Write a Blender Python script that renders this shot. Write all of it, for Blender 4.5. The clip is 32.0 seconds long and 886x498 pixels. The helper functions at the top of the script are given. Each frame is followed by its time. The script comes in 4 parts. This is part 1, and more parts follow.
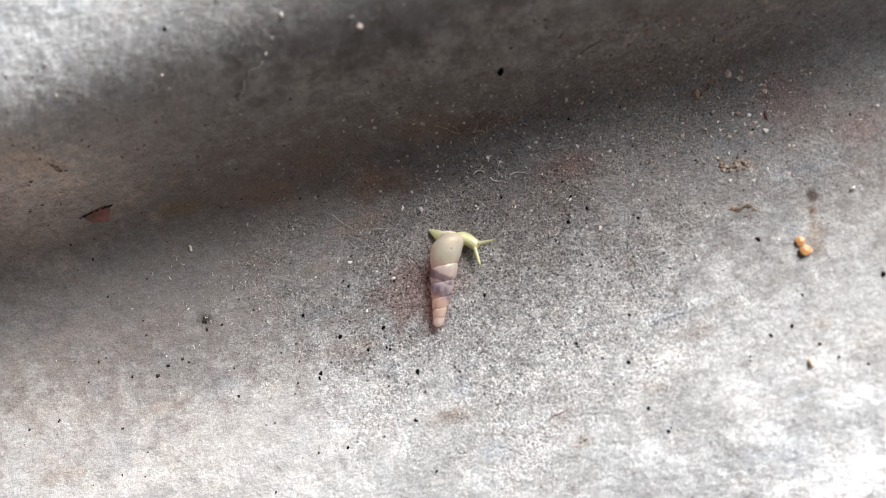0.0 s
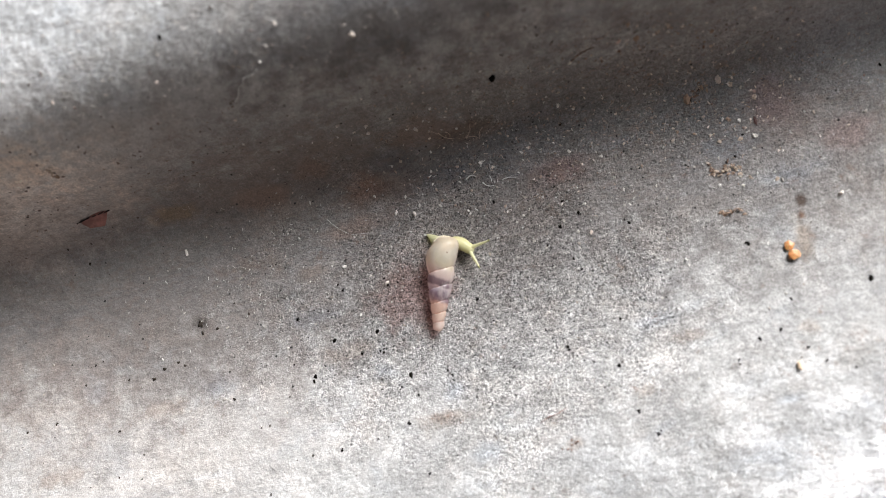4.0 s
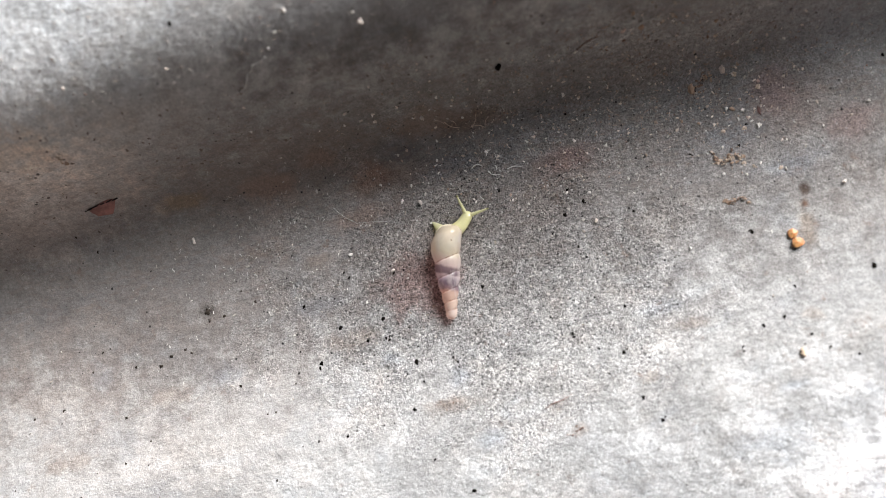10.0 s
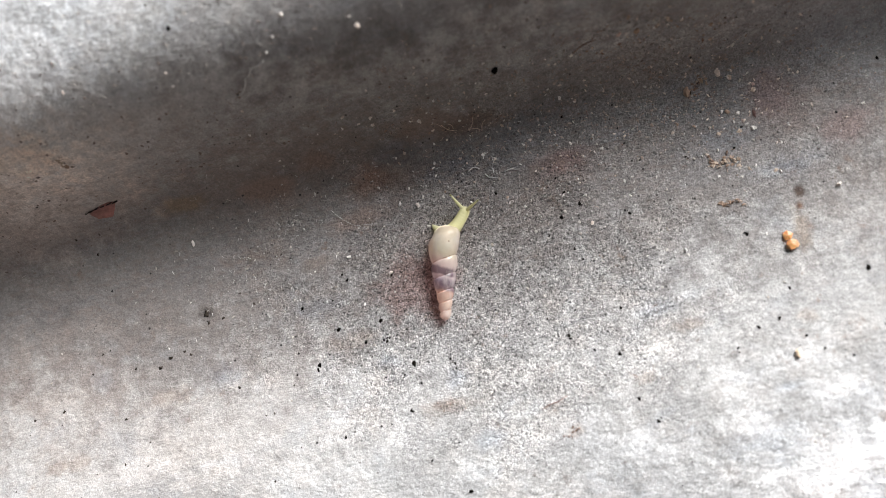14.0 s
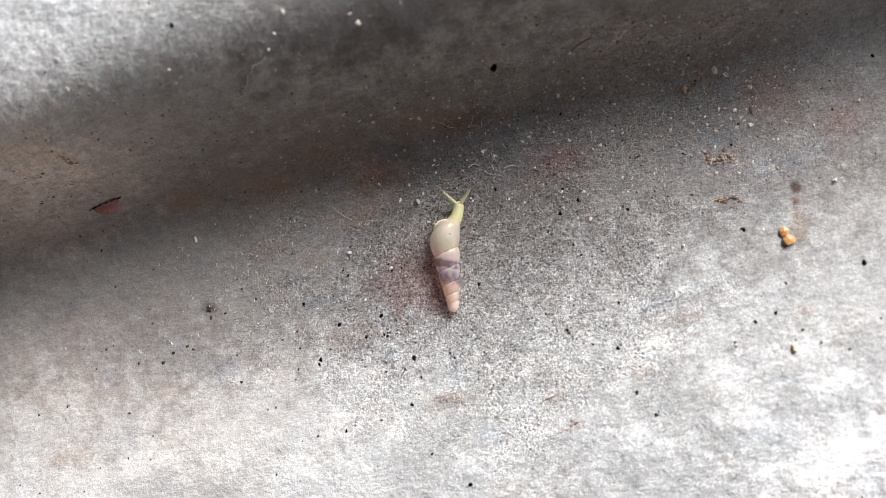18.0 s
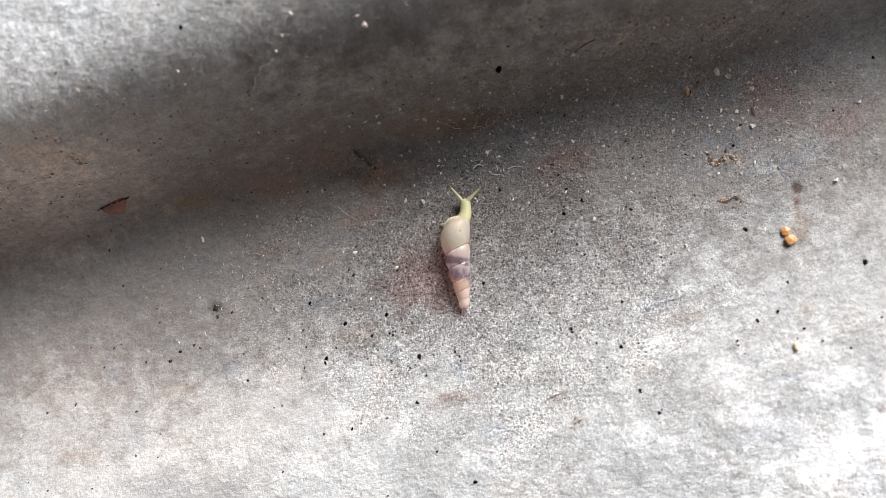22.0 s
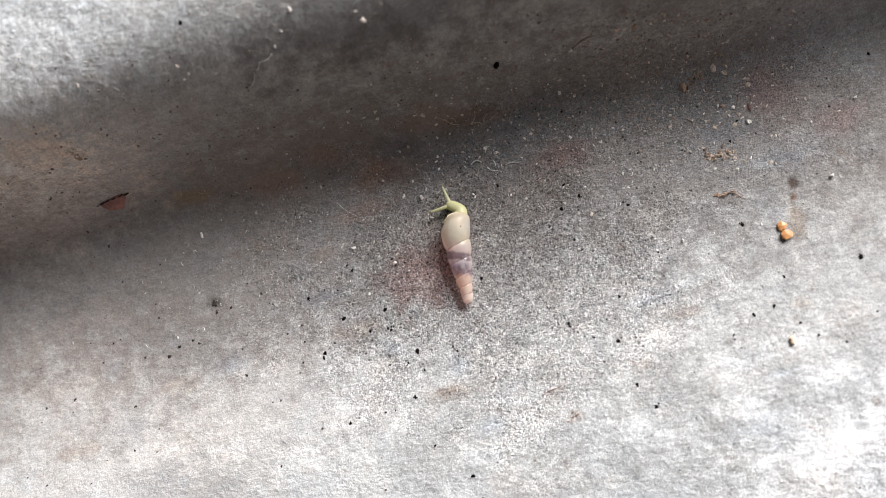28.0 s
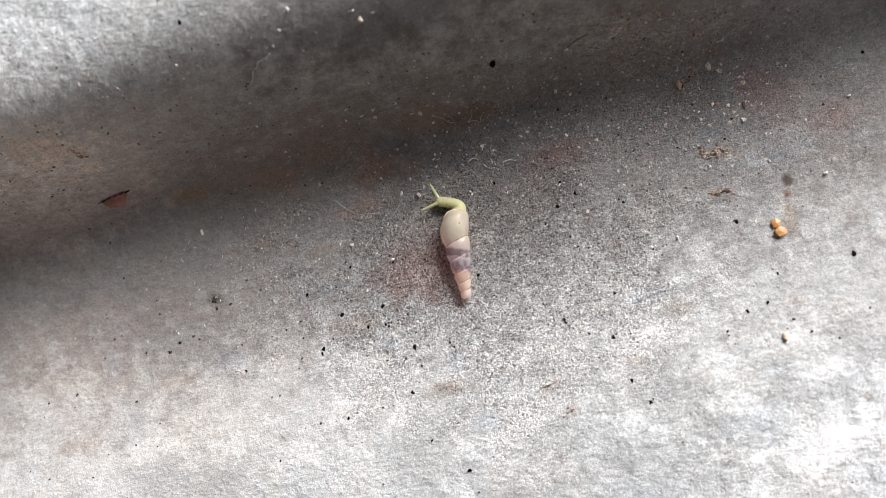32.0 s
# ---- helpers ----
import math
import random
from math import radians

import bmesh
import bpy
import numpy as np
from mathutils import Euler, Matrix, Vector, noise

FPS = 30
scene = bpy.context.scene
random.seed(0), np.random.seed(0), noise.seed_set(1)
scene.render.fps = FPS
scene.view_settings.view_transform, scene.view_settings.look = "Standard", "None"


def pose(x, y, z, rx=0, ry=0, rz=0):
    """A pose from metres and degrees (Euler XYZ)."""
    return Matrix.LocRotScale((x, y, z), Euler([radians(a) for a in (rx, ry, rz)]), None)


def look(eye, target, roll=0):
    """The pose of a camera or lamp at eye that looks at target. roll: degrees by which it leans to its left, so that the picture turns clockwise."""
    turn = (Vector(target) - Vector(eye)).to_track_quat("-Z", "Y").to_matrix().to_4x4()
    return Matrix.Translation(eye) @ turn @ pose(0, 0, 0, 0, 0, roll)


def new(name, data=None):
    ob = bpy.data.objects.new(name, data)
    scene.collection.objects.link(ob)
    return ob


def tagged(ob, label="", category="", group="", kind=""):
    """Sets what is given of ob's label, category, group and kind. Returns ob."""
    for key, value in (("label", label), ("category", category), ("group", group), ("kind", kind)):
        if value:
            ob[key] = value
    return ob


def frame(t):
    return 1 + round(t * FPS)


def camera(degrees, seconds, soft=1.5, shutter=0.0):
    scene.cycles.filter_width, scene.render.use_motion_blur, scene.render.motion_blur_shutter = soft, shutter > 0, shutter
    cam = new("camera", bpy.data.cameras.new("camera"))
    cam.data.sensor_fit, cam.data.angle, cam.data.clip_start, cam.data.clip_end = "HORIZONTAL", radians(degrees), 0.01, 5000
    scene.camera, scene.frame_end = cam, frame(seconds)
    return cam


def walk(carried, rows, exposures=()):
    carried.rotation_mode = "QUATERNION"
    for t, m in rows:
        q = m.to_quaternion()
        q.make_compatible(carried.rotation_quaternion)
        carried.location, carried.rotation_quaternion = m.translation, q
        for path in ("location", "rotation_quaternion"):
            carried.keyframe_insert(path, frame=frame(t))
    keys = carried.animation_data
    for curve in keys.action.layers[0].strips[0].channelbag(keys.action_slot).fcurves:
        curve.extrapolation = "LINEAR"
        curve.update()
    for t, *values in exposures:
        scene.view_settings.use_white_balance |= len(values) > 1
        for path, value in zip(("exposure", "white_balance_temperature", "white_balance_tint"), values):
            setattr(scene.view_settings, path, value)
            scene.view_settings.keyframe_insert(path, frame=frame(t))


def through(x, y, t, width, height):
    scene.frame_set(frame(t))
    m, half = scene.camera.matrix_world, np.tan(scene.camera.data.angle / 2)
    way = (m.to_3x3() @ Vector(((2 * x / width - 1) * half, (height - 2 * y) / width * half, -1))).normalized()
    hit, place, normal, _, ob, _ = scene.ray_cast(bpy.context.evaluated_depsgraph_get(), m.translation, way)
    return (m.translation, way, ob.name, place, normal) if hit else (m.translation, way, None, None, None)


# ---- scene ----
cam = camera(56, 32.0, soft=0.85)
# phone lens focused on the snail
cam.data.dof.use_dof, cam.data.dof.focus_distance, cam.data.dof.aperture_fstop = True, 0.1150, 13.0
walk(cam, [
    (0, pose(0.012403, 0.021315, 0.102940, -12.508, 3.608, -15.761)),
    (0.5, pose(0.013018, 0.021134, 0.103126, -12.488, 3.701, -15.786)),
    (1, pose(0.012964, 0.021472, 0.103134, -12.576, 3.651, -15.830)),
    (1.5, pose(0.013112, 0.021423, 0.102996, -12.579, 3.636, -15.836)),
    (2, pose(0.012561, 0.021281, 0.102928, -12.574, 3.553, -15.743)),
    (2.5, pose(0.013636, 0.021456, 0.103469, -12.520, 3.661, -15.855)),
    (3, pose(0.013929, 0.021976, 0.103312, -12.871, 3.635, -15.886)),
    (3.5, pose(0.013846, 0.021972, 0.103566, -12.620, 3.665, -15.909)),
    (5.5, pose(0.013335, 0.021059, 0.104127, -12.439, 3.727, -15.741)),
    (6, pose(0.013019, 0.021186, 0.104249, -12.239, 3.713, -15.782)),
    (6.5, pose(0.012718, 0.021286, 0.104363, -12.454, 3.646, -15.703)),
    (7, pose(0.012126, 0.020394, 0.104641, -12.231, 3.708, -15.627)),
    (7.5, pose(0.012667, 0.020465, 0.104967, -12.110, 3.822, -15.742)),
    (8, pose(0.012942, 0.020688, 0.104913, -12.160, 3.790, -15.804)),
    (8.5, pose(0.013064, 0.020731, 0.104828, -12.319, 3.765, -15.787)),
    (9, pose(0.012946, 0.020430, 0.105077, -12.252, 3.806, -15.784)),
    (9.5, pose(0.012857, 0.020188, 0.105071, -12.259, 3.812, -15.728)),
    (10, pose(0.012627, 0.019818, 0.105142, -12.087, 3.782, -15.721)),
    (10.5, pose(0.012629, 0.020063, 0.105356, -12.098, 3.804, -15.755)),
    (11, pose(0.012879, 0.020232, 0.105500, -12.150, 3.800, -15.811)),
    (11.5, pose(0.012866, 0.020000, 0.105464, -12.078, 3.864, -15.788)),
    (12, pose(0.012988, 0.019895, 0.105776, -11.957, 3.862, -15.740)),
    (12.5, pose(0.013389, 0.019369, 0.105762, -11.887, 3.918, -15.839)),
    (13, pose(0.013033, 0.019510, 0.105879, -11.876, 3.912, -15.770)),
    (13.5, pose(0.013325, 0.019412, 0.105921, -11.823, 3.953, -15.836)),
    (14, pose(0.013364, 0.019800, 0.105815, -11.952, 3.923, -15.797)),
    (14.5, pose(0.013252, 0.020095, 0.106194, -11.970, 3.943, -15.748)),
    (16.5, pose(0.014089, 0.020176, 0.107280, -11.721, 4.128, -16.013)),
    (17, pose(0.014117, 0.020221, 0.106618, -11.895, 4.034, -16.007)),
    (17.5, pose(0.013640, 0.019537, 0.106843, -11.690, 4.043, -15.879)),
    (18, pose(0.013533, 0.018878, 0.107120, -11.684, 4.086, -15.770)),
    (18.5, pose(0.013794, 0.019078, 0.107039, -11.770, 4.050, -15.882)),
    (19, pose(0.014156, 0.019503, 0.107518, -11.799, 4.070, -15.848)),
    (19.5, pose(0.013887, 0.019647, 0.107719, -11.796, 4.079, -15.832)),
    (20, pose(0.013623, 0.019210, 0.107822, -11.520, 4.062, -15.832)),
    (20.5, pose(0.013759, 0.018905, 0.108013, -11.535, 4.142, -15.803)),
    (21, pose(0.013274, 0.018620, 0.108384, -11.393, 4.167, -15.736)),
    (21.5, pose(0.013038, 0.018956, 0.108133, -11.555, 4.107, -15.756)),
    (22, pose(0.013007, 0.018706, 0.108369, -11.431, 4.153, -15.743)),
    (22.5, pose(0.012849, 0.018432, 0.108181, -11.496, 4.115, -15.692)),
    (23, pose(0.012606, 0.018195, 0.108746, -11.380, 4.185, -15.672)),
    (23.5, pose(0.012222, 0.017230, 0.108762, -11.089, 4.189, -15.546)),
    (24, pose(0.012709, 0.017917, 0.108449, -11.271, 4.122, -15.688)),
    (24.5, pose(0.012734, 0.018205, 0.108473, -11.323, 4.043, -15.740)),
    (25, pose(0.012919, 0.017896, 0.108618, -11.208, 4.172, -15.693)),
    (25.5, pose(0.012966, 0.017552, 0.108643, -11.122, 4.187, -15.692)),
    (27.5, pose(0.012977, 0.017991, 0.109290, -10.999, 4.113, -15.758)),
    (28, pose(0.012947, 0.017653, 0.109092, -11.179, 4.110, -15.738)),
    (28.5, pose(0.012982, 0.017265, 0.109602, -11.000, 4.285, -15.722)),
    (29, pose(0.013565, 0.017615, 0.109769, -11.162, 4.314, -15.826)),
    (29.5, pose(0.013727, 0.018077, 0.109734, -11.300, 4.314, -15.890)),
    (30, pose(0.013784, 0.018184, 0.109612, -11.357, 4.274, -15.893)),
    (30.5, pose(0.014081, 0.017695, 0.109541, -11.388, 4.347, -15.867)),
    (31, pose(0.013814, 0.017123, 0.110146, -11.220, 4.458, -15.751)),
    (31.5, pose(0.013850, 0.017188, 0.110522, -11.173, 4.468, -15.762)),
    (32, pose(0.014027, 0.017684, 0.110105, -11.444, 4.383, -15.791)),
], exposures=[(0, 1.05), (12, 1.07), (20, 1.06), (26, 1.03), (32, 0.99)])

# ---- light: pale open sky beyond the crests, an added unseen wall at the back ----
SUN_AZ, SUN_EL = 48.0, 11.5      # degrees from +x towards +y, and above the sheet
world = bpy.data.worlds.new("sky")
scene.world = world
world.use_nodes = True
wn = world.node_tree.nodes
sky = wn.new("ShaderNodeTexSky")
sky.sky_type = "NISHITA"
sky.sun_disc = False
sky.sun_elevation = radians(SUN_EL)
sky.sun_rotation = radians(90 - SUN_AZ)
sky.air_density, sky.dust_density, sky.ozone_density = 1.0, 3.0, 1.0
world.node_tree.links.new(sky.outputs[0], wn["Background"].inputs[0])
wn["Background"].inputs[1].default_value = 0.016

sun = new("sun", bpy.data.lights.new("sun", "SUN"))
sun.data.energy, sun.data.angle, sun.data.color = 5.8, radians(46), (0.985, 0.985, 1.0)
away = Vector((math.cos(radians(SUN_AZ)) * math.cos(radians(SUN_EL)), math.sin(radians(SUN_AZ)) * math.cos(radians(SUN_EL)), math.sin(radians(SUN_EL))))
sun.matrix_world = look(away, (0, 0, 0))

MM = 0.001
PITCH = 0.076


def profile(y):
    """Height of the corrugated sheet across its waves."""
    y = np.asarray(y, float)
    d = np.maximum(-0.018 - y, 0)
    a = 2 * np.pi * (y + 0.4 * d * d / (d + 0.008)) / PITCH
    return MM * (0.953 - 7.309 * np.cos(a) - 4.039 * np.sin(a) + 0.726 * np.cos(2 * a) - 1.345 * np.sin(2 * a) + 0.74 * np.cos(3 * a) + 0.412 * np.sin(3 * a))


def height(x, y):
    return float(profile(y))


def slope(y):
    return (height(0, y + 2e-4) - height(0, y - 2e-4)) / 4e-4


def on_sheet(x, y, turn=0.0, lift=0.0, tilt=0.0, roll=0.0):
    """A pose on the sheet at x, y millimetres: z along the sheet's normal, y turned by so many degrees."""
    x, y = x * MM, y * MM
    up = Vector((0, -slope(y), 1)).normalized()
    ahead = Vector((-math.sin(radians(turn)), math.cos(radians(turn)), 0))
    ahead = (ahead - up * ahead.dot(up)).normalized()
    side = ahead.cross(up)
    m = Matrix((side, ahead, up)).transposed().to_4x4()
    m.translation = Vector((x, y, height(x, y))) + up * lift * MM
    return m @ pose(0, 0, 0, tilt, roll, 0)


# ---- materials ----
class Nodes:
    """Short hand for a node material."""

    def __init__(self, name):
        self.mat = bpy.data.materials.new(name)
        self.mat.use_nodes = True
        self.tree = self.mat.node_tree
        self.bsdf = self.tree.nodes["Principled BSDF"]
        self.co = self.tree.nodes.new("ShaderNodeTexCoord").outputs["Object"]

    def link(self, value, socket):
        if isinstance(value, bpy.types.NodeSocket):
            self.tree.links.new(value, socket)
        elif isinstance(value, tuple) and len(value) == 3 and socket.type == "RGBA":
            socket.default_value = (*value, 1)
        else:
            socket.default_value = value

    def noise(self, scale, detail=4.0, rough=0.6, stretch=None, distort=0.0):
        n = self.tree.nodes.new("ShaderNodeTexNoise")
        n.inputs["Scale"].default_value, n.inputs["Detail"].default_value = scale, detail
        n.inputs["Roughness"].default_value, n.inputs["Distortion"].default_value = rough, distort
        src = self.co
        if stretch:
            m = self.tree.nodes.new("ShaderNodeMapping")
            m.inputs["Scale"].default_value = stretch
            self.link(self.co, m.inputs[0])
            src = m.outputs[0]
        self.link(src, n.inputs["Vector"])
        return n.outputs["Fac"]

    def cells(self, scale, feature="F1", rand=1.0):
        n = self.tree.nodes.new("ShaderNodeTexVoronoi")
        n.feature = feature
        n.inputs["Scale"].default_value, n.inputs["Randomness"].default_value = scale, rand
        self.link(self.co, n.inputs["Vector"])
        return n.outputs

    def ramp(self, value, *stops):
        n = self.tree.nodes.new("ShaderNodeValToRGB")
        el = n.color_ramp.elements
        while len(el) < len(stops):
            el.new(0.5)
        for e, (p, c) in zip(el, stops):
            e.position = p
            e.color = (*c, 1) if isinstance(c, tuple) else (c, c, c, 1)
        self.link(value, n.inputs[0])
        return n.outputs[0]

    def math(self, op, a, b=0.0, c=0.0):
        n = self.tree.nodes.new("ShaderNodeMath")
        n.operation = op
        for v, s in zip((a, b, c), n.inputs):
            self.link(v, s)
        return n.outputs[0]

    def mix(self, fac, a, b, how="MIX"):
        n = self.tree.nodes.new("ShaderNodeMix")
        n.data_type, n.blend_type = "RGBA", how
        self.link(fac, n.inputs[0])
        self.link(a, n.inputs[6])
        self.link(b, n.inputs[7])
        return n.outputs[2]

    def spot(self, x, y, rx, ry, edge, ragged=1.6, fade=0.75):
        """A blotch of that size round x, y (millimetres), broken up by the edge noise."""
        m = self.tree.nodes.new("ShaderNodeMapping")
        m.vector_type = "TEXTURE"
        m.inputs["Location"].default_value = (x * MM, y * MM, 0)
        m.inputs["Scale"].default_value = (rx * MM, ry * MM, 1e3)
        self.link(self.co, m.inputs[0])
        n = self.tree.nodes.new("ShaderNodeVectorMath")
        n.operation = "LENGTH"
        self.link(m.outputs[0], n.inputs[0])
        d = self.math("SUBTRACT", 1.0, n.outputs["Value"])
        d = self.math("MULTIPLY_ADD", self.math("SUBTRACT", edge, 0.5), ragged, d)
        mr = self.tree.nodes.new("ShaderNodeMapRange")
        mr.interpolation_type = "SMOOTHSTEP"
        mr.inputs[1].default_value, mr.inputs[2].default_value = 0.0, fade
        self.link(d, mr.inputs[0])
        return mr.outputs[0]

    def patches(self, layer, edge, ragged=1.6, fade=0.5):
        """Mask of the ragged blotches whose reach is kept in the sheet's layer of that name."""
        at = self.tree.nodes.new("ShaderNodeAttribute")
        at.attribute_name = layer
        d = self.math("MULTIPLY_ADD", self.math("SUBTRACT", edge, 0.5), ragged, at.outputs["Fac"])
        mr = self.tree.nodes.new("ShaderNodeMapRange")
        mr.interpolation_type = "SMOOTHSTEP"
        mr.inputs[1].default_value, mr.inputs[2].default_value = 0.0, fade
        self.link(d, mr.inputs[0])
        return mr.outputs[0]

    def bump(self, value, strength, distance, under=None):
        n = self.tree.nodes.new("ShaderNodeBump")
        self.link(strength, n.inputs["Strength"])
        n.inputs["Distance"].default_value = distance
        self.link(value, n.inputs["Height"])
        if under is not None:
            self.link(under, n.inputs["Normal"])
        return n.outputs[0]

    def done(self, colour, rough=0.8, normal=None, **more):
        self.link(colour, self.bsdf.inputs["Base Color"])
        self.link(rough, self.bsdf.inputs["Roughness"])
        if normal is not None:
            self.link(normal, self.bsdf.inputs["Normal"])
        for key, value in more.items():
            self.link(value, self.bsdf.inputs[key.replace("_", " ")])
        return self.mat


def sheet_material():
    n = Nodes("weathered_cement")
    broad = n.noise(120, 5, 0.6, distort=0.6)
    mid = n.noise(300, 5, 0.65)
    fine = n.noise(1100, 4, 0.65)
    grain = n.noise(3100, 3, 0.65, distort=1.0)
    streak = n.noise(1000, 4, 0.65, stretch=(0.42, 1.0, 1.0))
    edge = n.noise(320, 5, 0.7)
    torn = n.noise(480, 6, 0.72, distort=0.5)
    # the skin of the sheet is worn down to gritty cement in the middle, smoother elsewhere
    worn = n.spot(14, -4, 62, 34, n.noise(90, 4, 0.6))
    ragged = n.noise(110, 4, 0.6)
    gritty = n.math("MAXIMUM", n.spot(3, -6, 40, 25, ragged), n.math("MULTIPLY", n.spot(30, 8, 44, 18, ragged), 0.5))
    soft = n.noise(70, 3, 0.5)
    c = n.ramp(broad, (0.32, (0.405, 0.396, 0.392)), (0.5, (0.435, 0.428, 0.42)), (0.64, (0.465, 0.458, 0.448)))
    c = n.mix(n.math("MULTIPLY_ADD", worn, 0.3, 0.3), c, n.ramp(mid, (0.33, 0.86), (0.5, 1.0), (0.68, 1.12)), "MULTIPLY")
    # limy crust in pale patches; its thicker coat on the crests also paints their brighter light
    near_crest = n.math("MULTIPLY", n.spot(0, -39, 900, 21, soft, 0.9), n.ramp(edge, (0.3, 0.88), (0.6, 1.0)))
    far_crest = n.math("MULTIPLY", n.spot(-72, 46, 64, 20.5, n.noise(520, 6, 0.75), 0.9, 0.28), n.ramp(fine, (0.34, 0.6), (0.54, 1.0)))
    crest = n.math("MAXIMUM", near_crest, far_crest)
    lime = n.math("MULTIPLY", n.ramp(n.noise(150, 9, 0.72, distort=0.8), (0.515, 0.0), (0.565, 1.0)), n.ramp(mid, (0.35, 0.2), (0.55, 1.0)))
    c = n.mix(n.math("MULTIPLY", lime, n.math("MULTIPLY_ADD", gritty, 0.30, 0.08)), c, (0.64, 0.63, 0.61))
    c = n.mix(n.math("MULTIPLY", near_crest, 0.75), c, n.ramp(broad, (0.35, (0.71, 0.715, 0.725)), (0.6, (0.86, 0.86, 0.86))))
    # where the crust has flaked, and where it still clings
    flaked = n.math("MAXIMUM", n.patches("flaked", torn, 3.0, 0.8), n.math("MULTIPLY", n.ramp(n.noise(190, 8, 0.7, distort=0.6), (0.50, 0.0), (0.57, 1.0)), n.spot(26, -26, 58, 24, soft)))
    c = n.mix(n.math("MULTIPLY", flaked, 0.85), c, n.mix(1.0, c, (0.76, 0.755, 0.75), "MULTIPLY"))
    c = n.mix(n.math("MULTIPLY", n.patches("clinging", torn, 3.4, 0.9), 0.8), c, n.mix(1.0, c, (1.30, 1.30, 1.30), "MULTIPLY"))
    c = n.mix(n.math("MULTIPLY", n.patches("cold", torn, 1.8, 1.1), 0.65), c, n.mix(1.0, c, (0.88, 0.95, 1.05), "MULTIPLY"))
    c = n.mix(n.math("MULTIPLY", n.patches("tanned", torn, 2.6, 0.9), 0.5), c, n.mix(1.0, c, (0.84, 0.72, 0.63), "MULTIPLY"))
    c = n.mix(n.math("MULTIPLY_ADD", crest, -0.16, n.math("MULTIPLY_ADD", worn, 0.28, 0.30)), c, n.ramp(fine, (0.32, 0.62), (0.5, 1.0), (0.66, 1.32)), "MULTIPLY")
    c = n.mix(n.math("MULTIPLY_ADD", gritty, 0.72, 0.22), c, n.ramp(grain, (0.37, 0.16), (0.45, 0.90), (0.53, 1.14), (0.64, 1.9)), "MULTIPLY")
    crisp = n.noise(5400, 2, 0.7, distort=0.5)
    c = n.mix(n.math("MULTIPLY_ADD", worn, 0.32, 0.28), c, n.ramp(crisp, (0.34, 0.45), (0.5, 1.0), (0.66, 1.6)), "MULTIPLY")
    c = n.mix(n.math("MULTIPLY_ADD", crest, -0.10, 0.22), c, n.ramp(streak, (0.36, 0.6), (0.62, 1.35)), "MULTIPLY")
    c = n.mix(n.math("MULTIPLY_ADD", near_crest, 0.45, 0.12), c, n.ramp(torn, (0.36, 0.74), (0.5, 1.0), (0.64, 1.16)), "MULTIPLY")
    # these tints hold stains and also painted light and shade
    for x, y, rx, ry, tone, amount in STAINS_AND_LIGHT:
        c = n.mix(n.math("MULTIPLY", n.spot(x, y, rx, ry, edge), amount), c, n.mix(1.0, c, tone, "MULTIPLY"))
    # sunlit far crest painted paler, along with its limy crust
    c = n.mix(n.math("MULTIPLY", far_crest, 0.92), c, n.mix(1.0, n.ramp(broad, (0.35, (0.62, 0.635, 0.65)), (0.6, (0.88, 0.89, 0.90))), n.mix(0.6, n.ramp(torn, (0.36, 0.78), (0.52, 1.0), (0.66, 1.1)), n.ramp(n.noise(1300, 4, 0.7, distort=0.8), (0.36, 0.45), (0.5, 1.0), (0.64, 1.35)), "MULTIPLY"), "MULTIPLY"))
    # warm and cold mottling
    warm = n.ramp(n.noise(110, 5, 0.7, distort=0.5), (0.48, 0.0), (0.66, 1.0))
    c = n.mix(n.math("MULTIPLY", warm, 0.24), c, n.mix(1.0, c, (0.98, 0.85, 0.77), "MULTIPLY"))
    cold = n.ramp(n.noise(95, 4, 0.7, stretch=(1.0, 1.3, 3.0), distort=0.7), (0.52, 0.0), (0.66, 1.0))
    c = n.mix(n.math("MULTIPLY", cold, 0.30), c, n.mix(1.0, c, (0.88, 0.95, 1.04), "MULTIPLY"))
    # scattered rust-brown specks
    rust = n.math("MULTIPLY", n.ramp(n.noise(420, 5, 0.75), (0.60, 0.0), (0.68, 1.0)), n.ramp(n.noise(60, 3), (0.45, 0.0), (0.62, 1.0)))
    c = n.mix(n.math("MULTIPLY", rust, 0.6), c, (0.21, 0.13, 0.09))
    # brown dust caught in the grain of the grimy trough
    dust = n.math("MULTIPLY", n.ramp(n.noise(1500, 4, 0.7, stretch=(0.5, 1.0, 1.0)), (0.5, 0.0), (0.6, 1.0)), n.spot(0, 13, 900, 20, edge))
    c = n.mix(n.math("MULTIPLY", dust, 0.35), c, (0.27, 0.205, 0.175))
    # bare sand crystals and pinpricks in the worn skin
    cell = n.cells(2300)
    sep = n.tree.nodes.new("ShaderNodeSeparateColor")
    n.link(cell["Color"], sep.inputs[0])
    dot = n.ramp(cell["Distance"], (0.26, 1.0), (0.36, 0.0))
    hole = n.math("MULTIPLY", n.math("MULTIPLY", dot, n.math("LESS_THAN", sep.outputs[0], 0.12)), n.math("MULTIPLY_ADD", gritty, 0.5, n.math("MULTIPLY_ADD", worn, 0.1, 0.02)))
    glint = n.math("MULTIPLY", n.math("MULTIPLY", dot, n.math("GREATER_THAN", sep.outputs[1], 0.93)), n.math("MULTIPLY_ADD", gritty, 0.6, 0.05))
    c = n.mix(hole, c, (0.05, 0.047, 0.045))
    c = n.mix(glint, c, (0.72, 0.71, 0.69))
    # larger pinholes
    pin = n.ramp(n.cells(620)["Distance"], (0.07, 1.0), (0.12, 0.0))
    pin = n.math("MULTIPLY", pin, n.ramp(n.noise(200, 2), (0.52, 0.0), (0.56, 1.0)))
